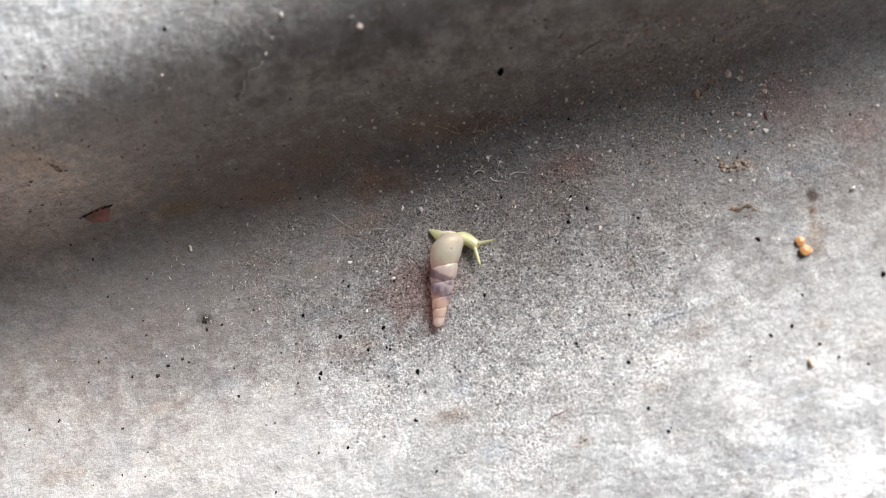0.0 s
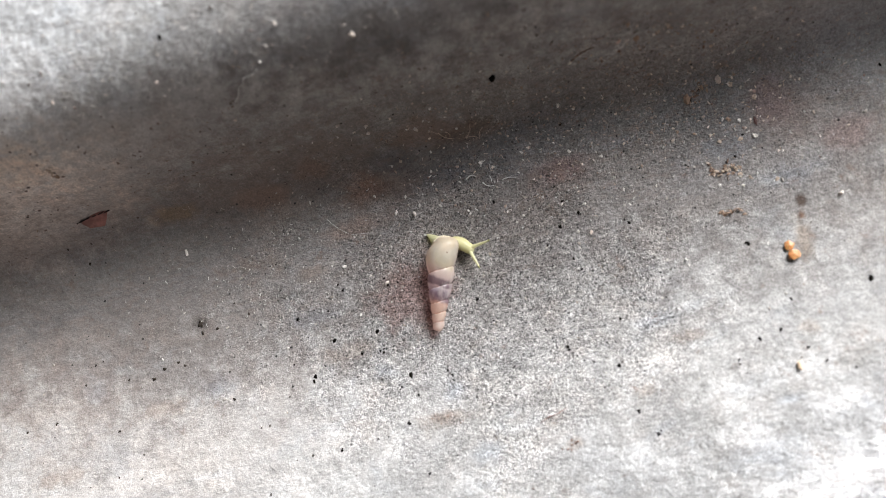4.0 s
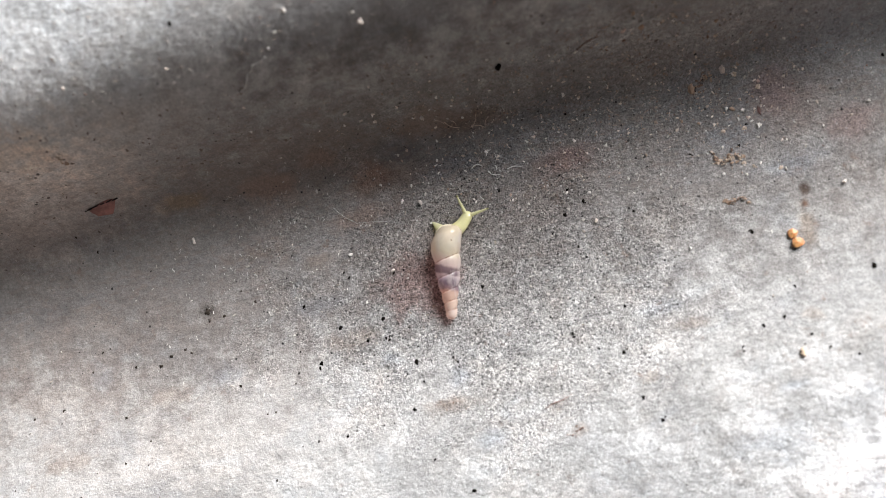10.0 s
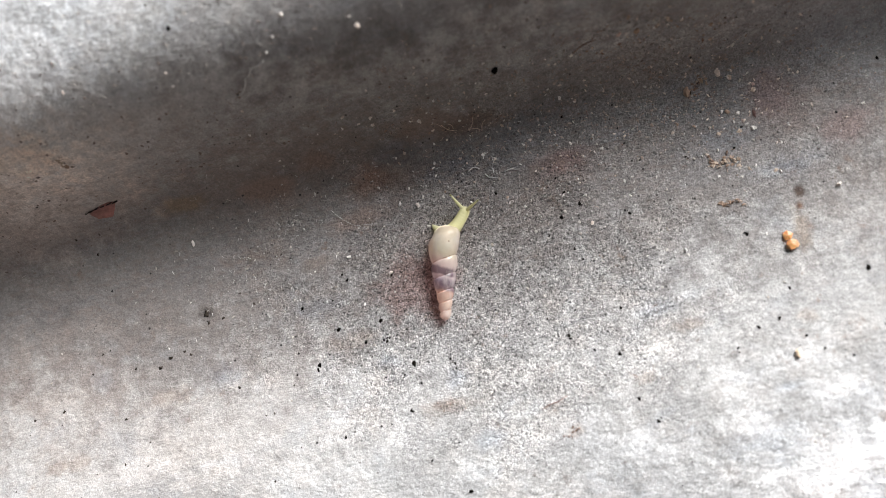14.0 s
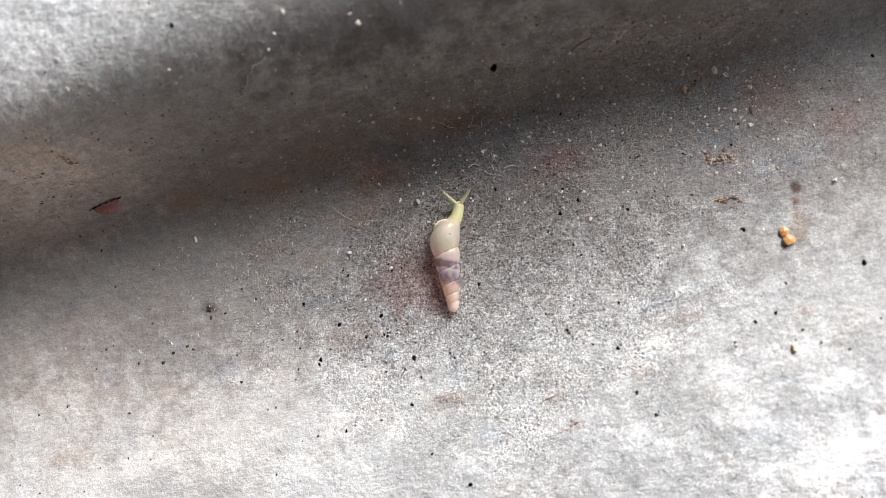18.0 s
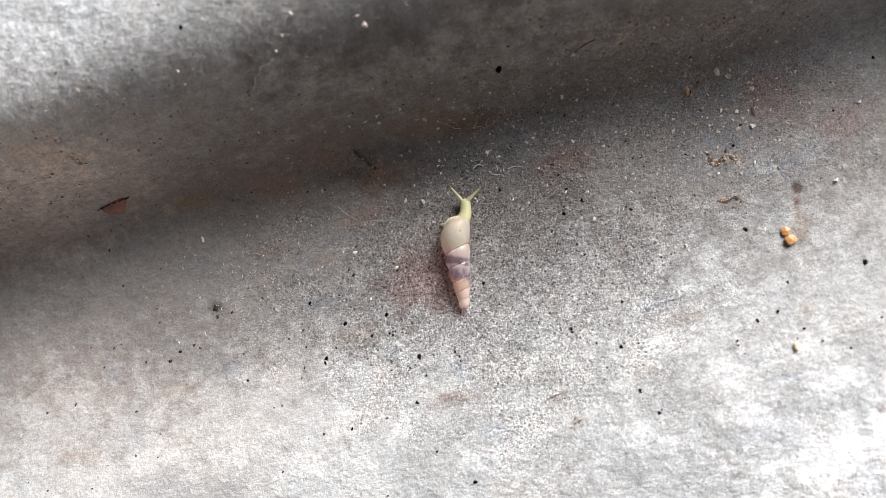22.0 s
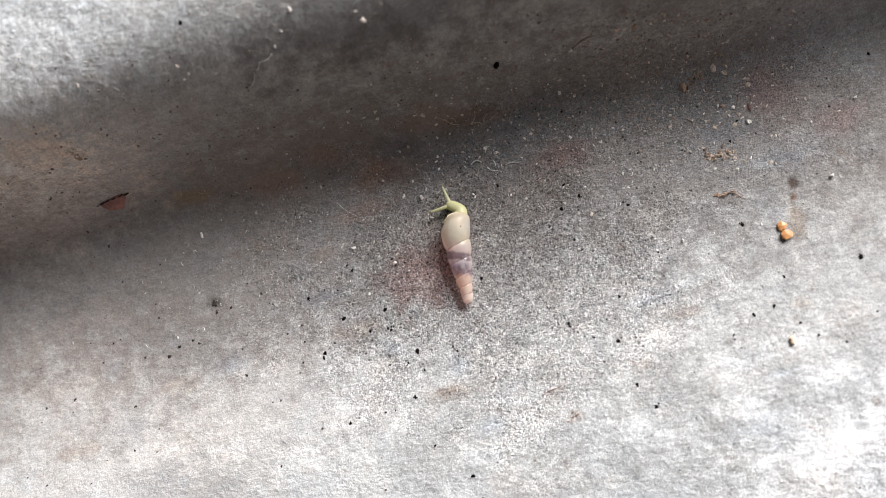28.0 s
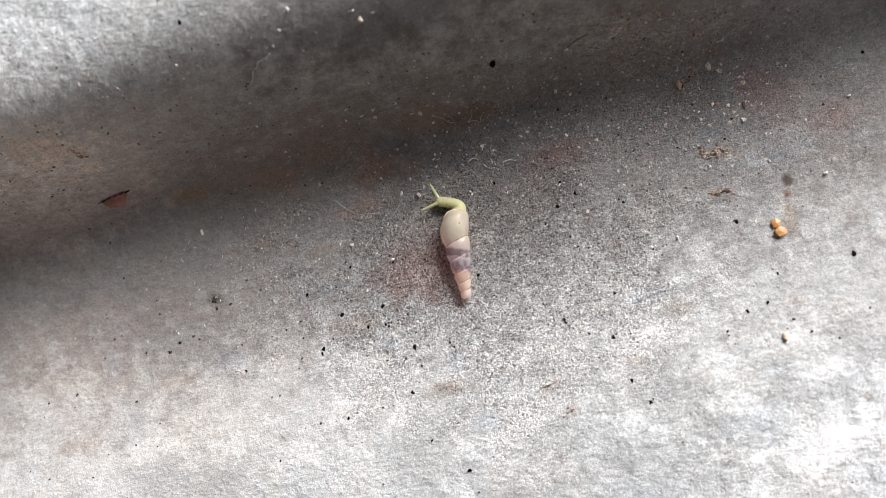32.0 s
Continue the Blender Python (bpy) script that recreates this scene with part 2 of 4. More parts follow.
    c = n.mix(n.math("MULTIPLY", pin, n.math("MULTIPLY_ADD", worn, 0.65, 0.2)), c, (0.03, 0.028, 0.026))
    b = n.bump(mid, 0.25, 0.0008)
    b = n.bump(n.math("ADD", fine, streak), 0.4, 0.0004, b)
    rise = n.math("SUBTRACT", n.math("ADD", grain, n.math("MULTIPLY", glint, 0.8)), n.math("ADD", n.math("MULTIPLY", pin, 1.5), hole))
    b = n.bump(rise, n.math("MULTIPLY_ADD", gritty, 0.80, 0.14), 0.00050, b)
    return n.done(c, n.ramp(fine, (0.3, 0.62), (0.7, 0.9)), b)


# x, y, radius along and across the waves (millimetres)
CLINGING = [
    (-19.2, -18.9, 3.3, 2.6), (-25.4, -22.4, 4.4, 2.8), (23.2, -18.7, 3.9, 2.1), (30.1, -23.5, 2.6, 2.6), (7.3, -10.7, 3.5, 1.6), (44.9, -21.6, 3.1, 2.2), (40.9, -22.6, 3.8, 1.2),
    (43.9, -27.4, 4.7, 1.7), (-3.8, -27.1, 3.1, 2.1), (-27.4, -11.4, 2.3, 1.3), (-33.6, -20.0, 5.3, 1.6), (-13.5, -14.3, 3.7, 1.4), (30.7, -29.2, 3.9, 2.8), (19.0, -28.6, 3.3, 2.1),
    (42.6, -37.2, 9.4, 4.9), (31.4, -35.3, 5.9, 2.8), (-12.0, -21.4, 2.9, 2.0), (13.4, -10.7, 4.2, 1.4), (-47.9, -17.9, 4.8, 1.6),
]
FLAKED = [
    (4.6, -15.4, 5.3, 2.1), (27.5, -16.5, 3.9, 1.5), (20.6, -25.1, 3.6, 2.3), (37.4, -19.9, 2.8, 1.9), (0.9, -23.5, 4.8, 2.7), (16.3, -20.4, 3.3, 1.9), (7.8, -19.6, 4.1, 1.4),
    (28.2, -31.1, 2.9, 2.0), (8.6, -27.3, 4.1, 1.5), (26.0, -26.0, 2.0, 1.5), (37.2, -25.1, 3.8, 1.2), (14.7, -31.7, 4.0, 1.6), (41.2, -30.6, 3.2, 1.4), (0.1, -12.2, 2.9, 0.9),
    (-14.4, -10.8, 3.0, 1.3), (-21.5, -14.6, 4.6, 1.4), (-6.1, -15.8, 2.2, 1.3),
]
COLD = [
    (-33.6, -9.4, 3.2, 2.1), (-10.8, -12.5, 2.2, 1.3), (-2.1, -16.3, 2.2, 1.3), (0.0, -24.0, 3.1, 2.1), (46.1, -1.6, 4.9, 1.8), (-51.7, -6.2, 2.5, 2.1), (37.6, -25.9, 2.5, 1.0),
    (24.8, -14.0, 4.0, 1.5), (-19.3, -3.9, 5.4, 1.7), (26.3, 7.6, 4.2, 1.4),
]
TANNED_PLACES = [
    (-4.6, -18.9, 3.6, 0.9), (10.9, -25.5, 1.5, 0.9), (9.0, -22.0, 1.8, 0.9), (27.8, -16.6, 2.6, 0.9), (41.9, -18.6, 1.9, 0.9), (-15.6, -9.1, 4.5, 1.3), (-18.0, 1.7, 3.9, 1.1),
    (20.9, -21.4, 2.0, 0.9), (-27.5, 4.7, 4.8, 1.1), (-42.1, -10.4, 4.9, 1.3), (-57.9, -15.4, 5.9, 1.3),
]
# x, y, radius along and across the waves (millimetres), tint, amount; stains mixed with painted light and shade
# the last tint: shade painted on the far slope, and a darker trough patch
WARM, RED, BLUE, TAN, DIM = (0.85, 0.70, 0.62), (0.80, 0.58, 0.56), (0.86, 0.95, 1.06), (1.05, 0.88, 0.66), (0.55, 0.54, 0.55)
GRIME_SHADE = (0.53, 0.50, 0.485)
STAINS_AND_LIGHT = [
    # trough grime, with the trough's shade painted into the same tint
    (0.0, 7.0, 900.0, 26.0, GRIME_SHADE, 1.0),
    # first tint paints the pink light that falls through the snail's shell
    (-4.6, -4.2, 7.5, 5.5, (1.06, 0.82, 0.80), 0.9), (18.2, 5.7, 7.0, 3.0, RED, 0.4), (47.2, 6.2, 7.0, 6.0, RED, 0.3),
    # shade and brighter light painted into the colour here, among bluish stains
    (2.0, 30.5, 28.0, 9.0, DIM, 0.85), (11.0, 2.5, 14.0, 6.5, (0.70, 0.69, 0.69), 0.7), (-56.0, 22.0, 25.0, 14.0, (1.9, 1.82, 1.76), 0.9), (46.0, -40.0, 26.0, 14.0, (1.36, 1.36, 1.37), 0.9), (47.0, -16.0, 18.0, 8.0, (0.84, 0.845, 0.85), 0.8), (58.0, 13.0, 13.0, 9.0, (1.36, 1.46, 1.55), 0.8), (38.0, 9.5, 13.0, 5.0, (0.93, 1.0, 1.07), 0.8), (14.0, 11.0, 16.0, 5.0, (0.88, 0.95, 1.03), 0.7), (-60.0, -5.0, 18.0, 10.0, (1.38, 1.34, 1.31), 0.8), (46.8, -1.1, 8.0, 4.0, (1.08, 1.12, 1.16), 0.8), (39.7, 3.7, 6.0, 3.0, BLUE, 0.6),
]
STAINS_AND_LIGHT += [
    # the tint at (-36, 24) paints more light onto the far slope
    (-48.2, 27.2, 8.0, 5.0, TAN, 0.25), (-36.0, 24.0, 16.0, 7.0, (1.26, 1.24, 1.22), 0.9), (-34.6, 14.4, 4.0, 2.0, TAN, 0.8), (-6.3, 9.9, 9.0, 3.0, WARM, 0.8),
    (0.2, 10.0, 16.0, 4.5, DIM, 0.6), (8.0, 14.4, 7.0, 2.0, WARM, 0.8), (46.1, -4.8, 0.9, 0.9, (0.30, 0.20, 0.15), 1.0),
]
STAINS_AND_LIGHT += [
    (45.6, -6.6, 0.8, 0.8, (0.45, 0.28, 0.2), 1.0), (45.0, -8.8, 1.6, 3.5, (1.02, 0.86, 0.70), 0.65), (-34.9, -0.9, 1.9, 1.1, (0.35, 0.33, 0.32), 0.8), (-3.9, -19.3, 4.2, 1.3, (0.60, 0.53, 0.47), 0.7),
    # light painted on the left and right slopes, one darker patch, one warm
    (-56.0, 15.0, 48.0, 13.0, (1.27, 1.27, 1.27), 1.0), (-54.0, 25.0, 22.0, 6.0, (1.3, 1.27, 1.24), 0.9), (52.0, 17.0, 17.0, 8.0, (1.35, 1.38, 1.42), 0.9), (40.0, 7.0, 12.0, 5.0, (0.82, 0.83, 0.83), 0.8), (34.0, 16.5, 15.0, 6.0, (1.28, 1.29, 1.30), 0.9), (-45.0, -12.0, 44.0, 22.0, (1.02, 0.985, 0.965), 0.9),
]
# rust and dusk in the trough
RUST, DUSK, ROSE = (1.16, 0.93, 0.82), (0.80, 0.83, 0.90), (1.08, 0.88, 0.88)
STAINS_AND_LIGHT += [
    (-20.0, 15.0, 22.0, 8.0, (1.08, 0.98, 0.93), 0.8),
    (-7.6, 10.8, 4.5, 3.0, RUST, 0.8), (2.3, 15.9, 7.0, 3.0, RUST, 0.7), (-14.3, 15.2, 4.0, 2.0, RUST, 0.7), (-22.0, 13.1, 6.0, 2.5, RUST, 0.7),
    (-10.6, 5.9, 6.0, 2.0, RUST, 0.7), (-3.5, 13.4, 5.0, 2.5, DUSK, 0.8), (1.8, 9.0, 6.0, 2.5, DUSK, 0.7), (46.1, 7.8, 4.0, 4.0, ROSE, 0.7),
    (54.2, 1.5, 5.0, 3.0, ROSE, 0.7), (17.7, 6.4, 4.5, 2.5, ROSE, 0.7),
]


def plain(name, colour, rough=0.7, scale=900, spread=0.35, **more):
    n = Nodes(name)
    f = n.noise(scale, 4, 0.65)
    lo, hi = tuple(v * (1 - spread) for v in colour), tuple(min(1, v * (1 + spread)) for v in colour)
    return n.done(n.ramp(f, (0.3, lo), (0.7, hi)), rough, n.bump(f, 0.4, 0.0002), **more)


def varied(name, dark, light, rough=0.7, gloss=0.5):
    """Colour that differs from grain to grain."""
    n = Nodes(name)
    info = n.tree.nodes.new("ShaderNodeObjectInfo")
    f = n.noise(2500, 3, 0.6)
    c = n.ramp(info.outputs["Random"], (0.0, dark), (1.0, light))
    c = n.mix(0.6, c, n.ramp(f, (0.3, 0.65), (0.7, 1.25)), "MULTIPLY")
    return n.done(c, rough, n.bump(f, 0.4, 0.0001), Specular_IOR_Level=gloss)


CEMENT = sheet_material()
BLACK = varied("black_lump", (0.004, 0.0035, 0.003), (0.014, 0.012, 0.010), 0.95, 0.05)
DIRT = varied("brown_dirt", (0.028, 0.023, 0.018), (0.08, 0.066, 0.055), 0.95, 0.05)
SAND = varied("pale_sand", (0.74, 0.62, 0.54), (0.93, 0.91, 0.88), 0.45)
PEACH = plain("peach_stone", (0.78, 0.60, 0.44), 0.6, 900, 0.15)
AMBER = plain("amber_resin", (0.62, 0.30, 0.115), 0.4, 700, 0.3, Subsurface_Weight=0.2, Subsurface_Scale=0.0006)
REDCHIP = plain("red_flake", (0.40, 0.19, 0.165), 0.7, 900, 0.35)
DARKCHIP = plain("burnt_edge", (0.035, 0.022, 0.018), 0.8)
BROWN = plain("dry_plant_matter", (0.24, 0.155, 0.115), 0.85, 1600, 0.55)
TANNED = plain("dry_husk", (0.42, 0.29, 0.21), 0.8, 1600, 0.4)
STRAW = plain("straw_crumb", (0.58, 0.46, 0.36), 0.75, 1600, 0.35)
FIBRE = plain("white_fibre", (0.62, 0.62, 0.60), 0.6, 2000, 0.2)
WALL = plain("dark_added_wall", (0.075, 0.06, 0.05), 0.9, 6, 0.25)


# ---- mesh helpers ----
def part(name, bm, material, parent=None, label="", smooth=True):
    me = bpy.data.meshes.new(name)
    bm.to_mesh(me)
    bm.free()
    me.materials.append(material)
    if smooth:
        me.polygons.foreach_set("use_smooth", [True] * len(me.polygons))
    ob = new(name, me)
    if parent is not None:
        ob.parent = parent
    return tagged(ob, label)


def empty(name, label, category, group="", m=None):
    ob = tagged(new(name), label, category, group)
    ob.empty_display_size = 0.001
    if m is not None:
        ob.matrix_world = m
    return ob


def lump(seed, rough=0.25, levels=2, squash=(1, 1, 0.7)):
    """An uneven pebble of unit radius that sits on z = 0."""
    bm = bmesh.new()
    bmesh.ops.create_icosphere(bm, subdivisions=levels, radius=1)
    off = Vector((seed * 7.13, seed * 3.7, seed * 1.9))
    for v in bm.verts:
        d = 1 + rough * noise.noise(v.co * 1.3 + off) + rough * 0.6 * noise.noise(v.co * 3.1 + off)
        v.co = Vector((v.co.x * squash[0], v.co.y * squash[1], v.co.z * squash[2])) * d
    low = min(v.co.z for v in bm.verts)
    for v in bm.verts:
        v.co.z -= low + 0.25 * squash[2]
    return bm


def strand(path, radii, sides=8):
    """A tube through the points, with rounded ends."""
    bm = bmesh.new()
    rings = []
    n = len(path)
    path = [Vector(p) for p in path]
    for i, p in enumerate(path):
        d = (path[min(i + 1, n - 1)] - path[max(i - 1, 0)]).normalized()
        a = d.orthogonal().normalized()
        b = d.cross(a)
        rings.append([bm.verts.new(p + (a * math.cos(k) + b * math.sin(k)) * radii[i]) for k in (2 * math.pi * j / sides for j in range(sides))])
    for r0, r1 in zip(rings, rings[1:]):
        for j in range(sides):
            bm.faces.new((r0[j], r0[(j + 1) % sides], r1[(j + 1) % sides], r1[j]))
    bm.faces.new(rings[0][::-1])
    bm.faces.new(rings[-1])
    return bm


# ---- the corrugated sheet ----
def axis(lo, hi, step, ends):
    inner = np.arange(lo, hi + step / 2, step)
    left, right = np.arange(-ends, lo - 0.004, 0.008), np.arange(hi + 0.008, ends, 0.008)
    return np.concatenate([left, inner, right])


def value_noise(xs, ys, cell, seed):
    rng = np.random.RandomState(seed)
    grid = rng.rand(256, 256)
    turn = seed * 0.61
    u, v = (xs * math.cos(turn) - ys * math.sin(turn)) / cell, (xs * math.sin(turn) + ys * math.cos(turn)) / cell
    i, j = np.floor(u).astype(int), np.floor(v).astype(int)
    fu, fv = u - i, v - j
    fu, fv = fu * fu * (3 - 2 * fu), fv * fv * (3 - 2 * fv)
    g = lambda a, b: grid[a % 256, b % 256]
    return (g(i, j) * (1 - fu) + g(i + 1, j) * fu) * (1 - fv) + (g(i, j + 1) * (1 - fu) + g(i + 1, j + 1) * fu) * fv - 0.5


def build_sheet():
    xs, ys = axis(-0.080, 0.078, 0.0003, 0.62), axis(-0.056, 0.056, 0.0003, 0.62)
    gx, gy = np.meshgrid(xs, ys)
    gz = profile(gy)
    near = ((np.abs(gx) < 0.09) & (np.abs(gy) < 0.07)).astype(float)
    relief = 0.2 * value_noise(gx, gy, 0.006, 3) + 0.15 * value_noise(gx, gy, 0.0043, 7) + 0.16 * value_noise(gx, gy, 0.0022, 4) + 0.11 * value_noise(gx, gy, 0.0009, 5)
    gz = gz + MM * 0.5 * relief * near
    nx, ny = len(xs), len(ys)
    top = np.stack([gx.ravel(), gy.ravel(), gz.ravel()], 1)
    k = np.arange(nx * ny).reshape(ny, nx)
    quads = np.stack([k[:-1, :-1].ravel(), k[:-1, 1:].ravel(), k[1:, 1:].ravel(), k[1:, :-1].ravel()], 1)
    # underside and rim, 6 mm below
    cx, cy = np.array([xs[0], xs[-1]]), ys
    me = bpy.data.meshes.new("corrugated_sheet")
    under = np.stack([np.tile(cx, len(cy)), np.repeat(cy, 2), np.repeat(profile(cy) - 0.006, 2)], 1)
    base = nx * ny
    a = base + 2 * np.arange(len(cy) - 1)
    low = np.stack([a, a + 2, a + 3, a + 1], 1)
    rim0 = np.stack([k[:-1, 0], k[1:, 0], a + 2, a], 1)
    rim1 = np.stack([k[1:, -1], k[:-1, -1], a + 1, a + 3], 1)
    verts, faces = np.concatenate([top, under]), np.concatenate([quads, low, rim0, rim1])
    me.vertices.add(len(verts))
    me.vertices.foreach_set("co", verts.ravel())
    me.loops.add(faces.size)
    me.loops.foreach_set("vertex_index", faces.ravel().astype(np.int32))
    me.polygons.add(len(faces))
    me.polygons.foreach_set("loop_start", np.arange(0, faces.size, 4, dtype=np.int32))
    me.polygons.foreach_set("use_smooth", np.ones(len(faces), dtype=bool))
    me.update(calc_edges=True)
    me.validate()
    # how far each kind of blotch reaches
    for name, places in (("clinging", CLINGING), ("flaked", FLAKED), ("cold", COLD), ("tanned", TANNED_PLACES)):
        near = np.full(len(verts), 9.0)
        for x, y, rx, ry in places:
            near = np.minimum(near, np.hypot((verts[:, 0] / MM - x) / rx, (verts[:, 1] / MM - y) / ry))
        me.attributes.new(name, "FLOAT", "POINT").data.foreach_set("value", np.maximum(1.1 - near, -3.0).astype(np.float32))
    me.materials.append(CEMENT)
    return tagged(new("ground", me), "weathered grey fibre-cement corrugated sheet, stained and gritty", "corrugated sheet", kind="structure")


build_sheet()


def box(name, lo, hi, material, label):
    bm = bmesh.new()
    bmesh.ops.create_cube(bm, size=1)
    for v in bm.verts:
        v.co = Vector([lo[i] if v.co[i] < 0 else hi[i] for i in range(3)])
    return tagged(part(name, bm, material, smooth=False), label, "wall", kind="structure")


# unseen wall, added to keep skylight off the slopes that face it
box("wall_south", (-2.5, -0.80, -0.05), (2.5, -0.64, 1.9), WALL, "plain dark wall, added unseen behind the sheet to block skylight")

EARTH = plain("packed_earth", (0.17, 0.13, 0.10), 0.95, 14, 0.3)
tagged(box("yard_ground", (-60, -60, -0.20), (60, 60, -0.0165), EARTH, "packed brown earth of the yard"), "packed brown earth yard under the sheet", "ground", kind="structure")

# ---- the snail ----
def thin(n, colour, through, clear, tint):
    """Let a thin wall pass light: some of it scattered, some of it straight through."""
    make = n.tree.nodes.new
    glow, gap, first, second = make("ShaderNodeBsdfTranslucent"), make("ShaderNodeBsdfTransparent"), make("ShaderNodeMixShader"), make("ShaderNodeMixShader")
    n.link(colour, glow.inputs["Color"])
    n.link(tint, gap.inputs["Color"])
    first.inputs[0].default_value, second.inputs[0].default_value = through, clear
    n.link(n.bsdf.outputs[0], first.inputs[1])
    n.link(glow.outputs[0], first.inputs[2])
    n.link(first.outputs[0], second.inputs[1])
    n.link(gap.outputs[0], second.inputs[2])
    n.link(second.outputs[0], n.tree.nodes["Material Output"].inputs["Surface"])


def shell_material():
    n = Nodes("translucent_shell")
    sep = n.tree.nodes.new("ShaderNodeSeparateXYZ")
    n.link(n.co, sep.inputs[0])
    wob = n.noise(700, 3, 0.6)
    y = n.math("MULTIPLY_ADD", sep.outputs[1], 1000.0, n.math("MULTIPLY", n.math("SUBTRACT", wob, 0.5), 0.8))
    y = n.math("MULTIPLY_ADD", sep.outputs[0], 260.0, y)
    pos = n.math("DIVIDE", n.math("ADD", y, 10.0), 13.0)
    c = n.ramp(
        pos, (0.0, (0.97, 0.91, 0.83)), (0.09, (0.96, 0.84, 0.74)), (0.19, (0.95, 0.79, 0.65)), (0.29, (0.90, 0.69, 0.57)), (0.315, (0.40, 0.30, 0.33)), (0.36, (0.36, 0.30, 0.37)),
        (0.41, (0.58, 0.53, 0.62)), (0.45, (0.82, 0.75, 0.77)), (0.47, (0.28, 0.22, 0.26)), (0.53, (0.31, 0.25, 0.29)), (0.555, (0.86, 0.74, 0.70)), (0.63, (0.95, 0.86, 0.77)),
        (0.68, (0.96, 0.90, 0.70)), (0.84, (0.96, 0.93, 0.82)), (1.0, (0.94, 0.90, 0.70)))
    c = n.mix(n.math("MULTIPLY", n.spot(0.25, -5.0, 1.05, 0.75, wob), 0.75), c, (0.20, 0.16, 0.22))
    c = n.mix(0.4, c, n.ramp(n.noise(1500, 4, 0.6, stretch=(1, 0.3, 1)), (0.3, 0.84), (0.7, 1.1)), "MULTIPLY")
    c = n.mix(n.math("MULTIPLY", n.spot(1.0, 0.35, 0.16, 0.16, 0.5), 0.7), c, (0.20, 0.12, 0.07))
    # clouds in the thin shell wall
    c = n.mix(n.math("MULTIPLY", n.ramp(n.noise(420, 4, 0.65, distort=0.6), (0.42, 0.0), (0.58, 1.0)), 0.35), c, n.mix(1.0, c, (0.80, 0.74, 0.72), "MULTIPLY"))
    # pale growth streaks, also painting in the gloss along the whorls
    c = n.mix(n.math("MULTIPLY", n.ramp(n.noise(900, 3, 0.6, stretch=(1, 0.3, 1)), (0.50, 0.0), (0.64, 1.0)), 0.5), c, (0.97, 0.94, 0.90))
    at = n.tree.nodes.new("ShaderNodeAttribute")
    at.attribute_name = "suture"
    c = n.mix(n.math("MULTIPLY", at.outputs["Fac"], n.ramp(n.noise(1800, 3), (0.4, 0.2), (0.6, 1.0))), c, n.mix(1.0, c, (0.44, 0.29, 0.21), "MULTIPLY"))
    b = n.bump(n.noise(900, 3, 0.6, stretch=(1, 0.25, 1)), 0.2, 0.0002)
    n.done(c, 0.3, b, Coat_Weight=0.8, Coat_Roughness=0.1)
    thin(n, c, 0.36, 0.36, (1.0, 0.74, 0.71))
    return n.mat


def flesh_material():
    n = Nodes("yellow_flesh")
    f = n.noise(1400, 3, 0.6)
    c = n.ramp(f, (0.3, (0.90, 0.88, 0.54)), (0.7, (0.97, 0.95, 0.70)))
    n.done(c, 0.25, n.bump(f, 0.35, 0.00015), Coat_Weight=0.9, Coat_Roughness=0.05)
    thin(n, c, 0.38, 0.24, (1.0, 0.97, 0.66))
    return n.mat


SHELL, FLESH = shell_material(), flesh_material()
CREAM = plain("cream_mantle", (0.93, 0.86, 0.66), 0.25, 1500, 0.06, Coat_Weight=0.8, Coat_Roughness=0.1)
EYE = plain("eye_tip", (0.30, 0.29, 0.12), 0.4, 3000)

# aperture end at +y, apex at -y; whorl by whorl from the mouth: y of the suture, widest radius (millimetres)
WHORLS = [(2.45, 2.06), (-1.90, 1.82), (-4.10, 1.64), (-6.10, 1.24), (-7.55, 0.96), (-8.75, 0.76), (-9.95, 0.0)]


def build_shell(parent):
    """A slender spire: six rounded whorls that wind about the axis, with slanted sutures."""
    bm = bmesh.new()
    mark = bm.verts.layers.float.new("suture")
    sides, per = 56, 20
    rings = []
    ys = [w[0] for w in WHORLS]
    slant = 0.34

    def radius(y):
        y = max(min(y, ys[0]), ys[-1])
        for i in range(len(ys) - 1):
            if ys[i] >= y >= ys[i + 1]:
                s = (ys[i] - y) / (ys[i] - ys[i + 1])
                r0, r1 = WHORLS[i][1], max(WHORLS[i + 1][1], 0.30)
                if i == len(ys) - 2:
                    return r0 * math.sqrt(max(0.0, 1 - s ** 3.5))
                bulge = (4 * s * (1 - s)) ** 0.55
                if i == 0:
                    rise = math.sqrt(max(0.0, 1 - (1 - min(s / 0.55, 1)) ** 2.2))
                    return r0 * (0.28 + 0.72 * rise) * (1 if s < 0.6 else 1 - 0.2 * ((s - 0.6) / 0.4) ** 1.8)
                return (r0 + (r1 - r0) * s) * (0.84 + 0.16 * bulge) + 0.03 * (1 - s)
        return 0.0

    count = 15 * per
    for i in range(count + 1):
        y = ys[0] + (ys[-1] - ys[0]) * i / count
        ring = []
        for j in range(sides):
            a = 2 * math.pi * j / sides
            # sutures climb once round the axis for each whorl
            fade = min(1, (ys[0] - y) / 1.0) * min(1, (y - ys[-1]) / 0.6)
            r = radius(y - slant * math.cos(a) * fade * radius(y) * 0.9)
            lean = 0.55 * max(0.0, (y - 0.2) / 2.25) ** 1.4
            v = bm.verts.new(((r * math.cos(a) + lean) * MM, y * MM, r * math.sin(a) * MM))
            u = y - slant * math.cos(a) * fade * radius(y) * 0.9
            v[mark] = math.exp(-(min(abs(u - q) for q in ys[1:-1]) / 0.055) ** 2)
            ring.append(v)
        rings.append(ring)
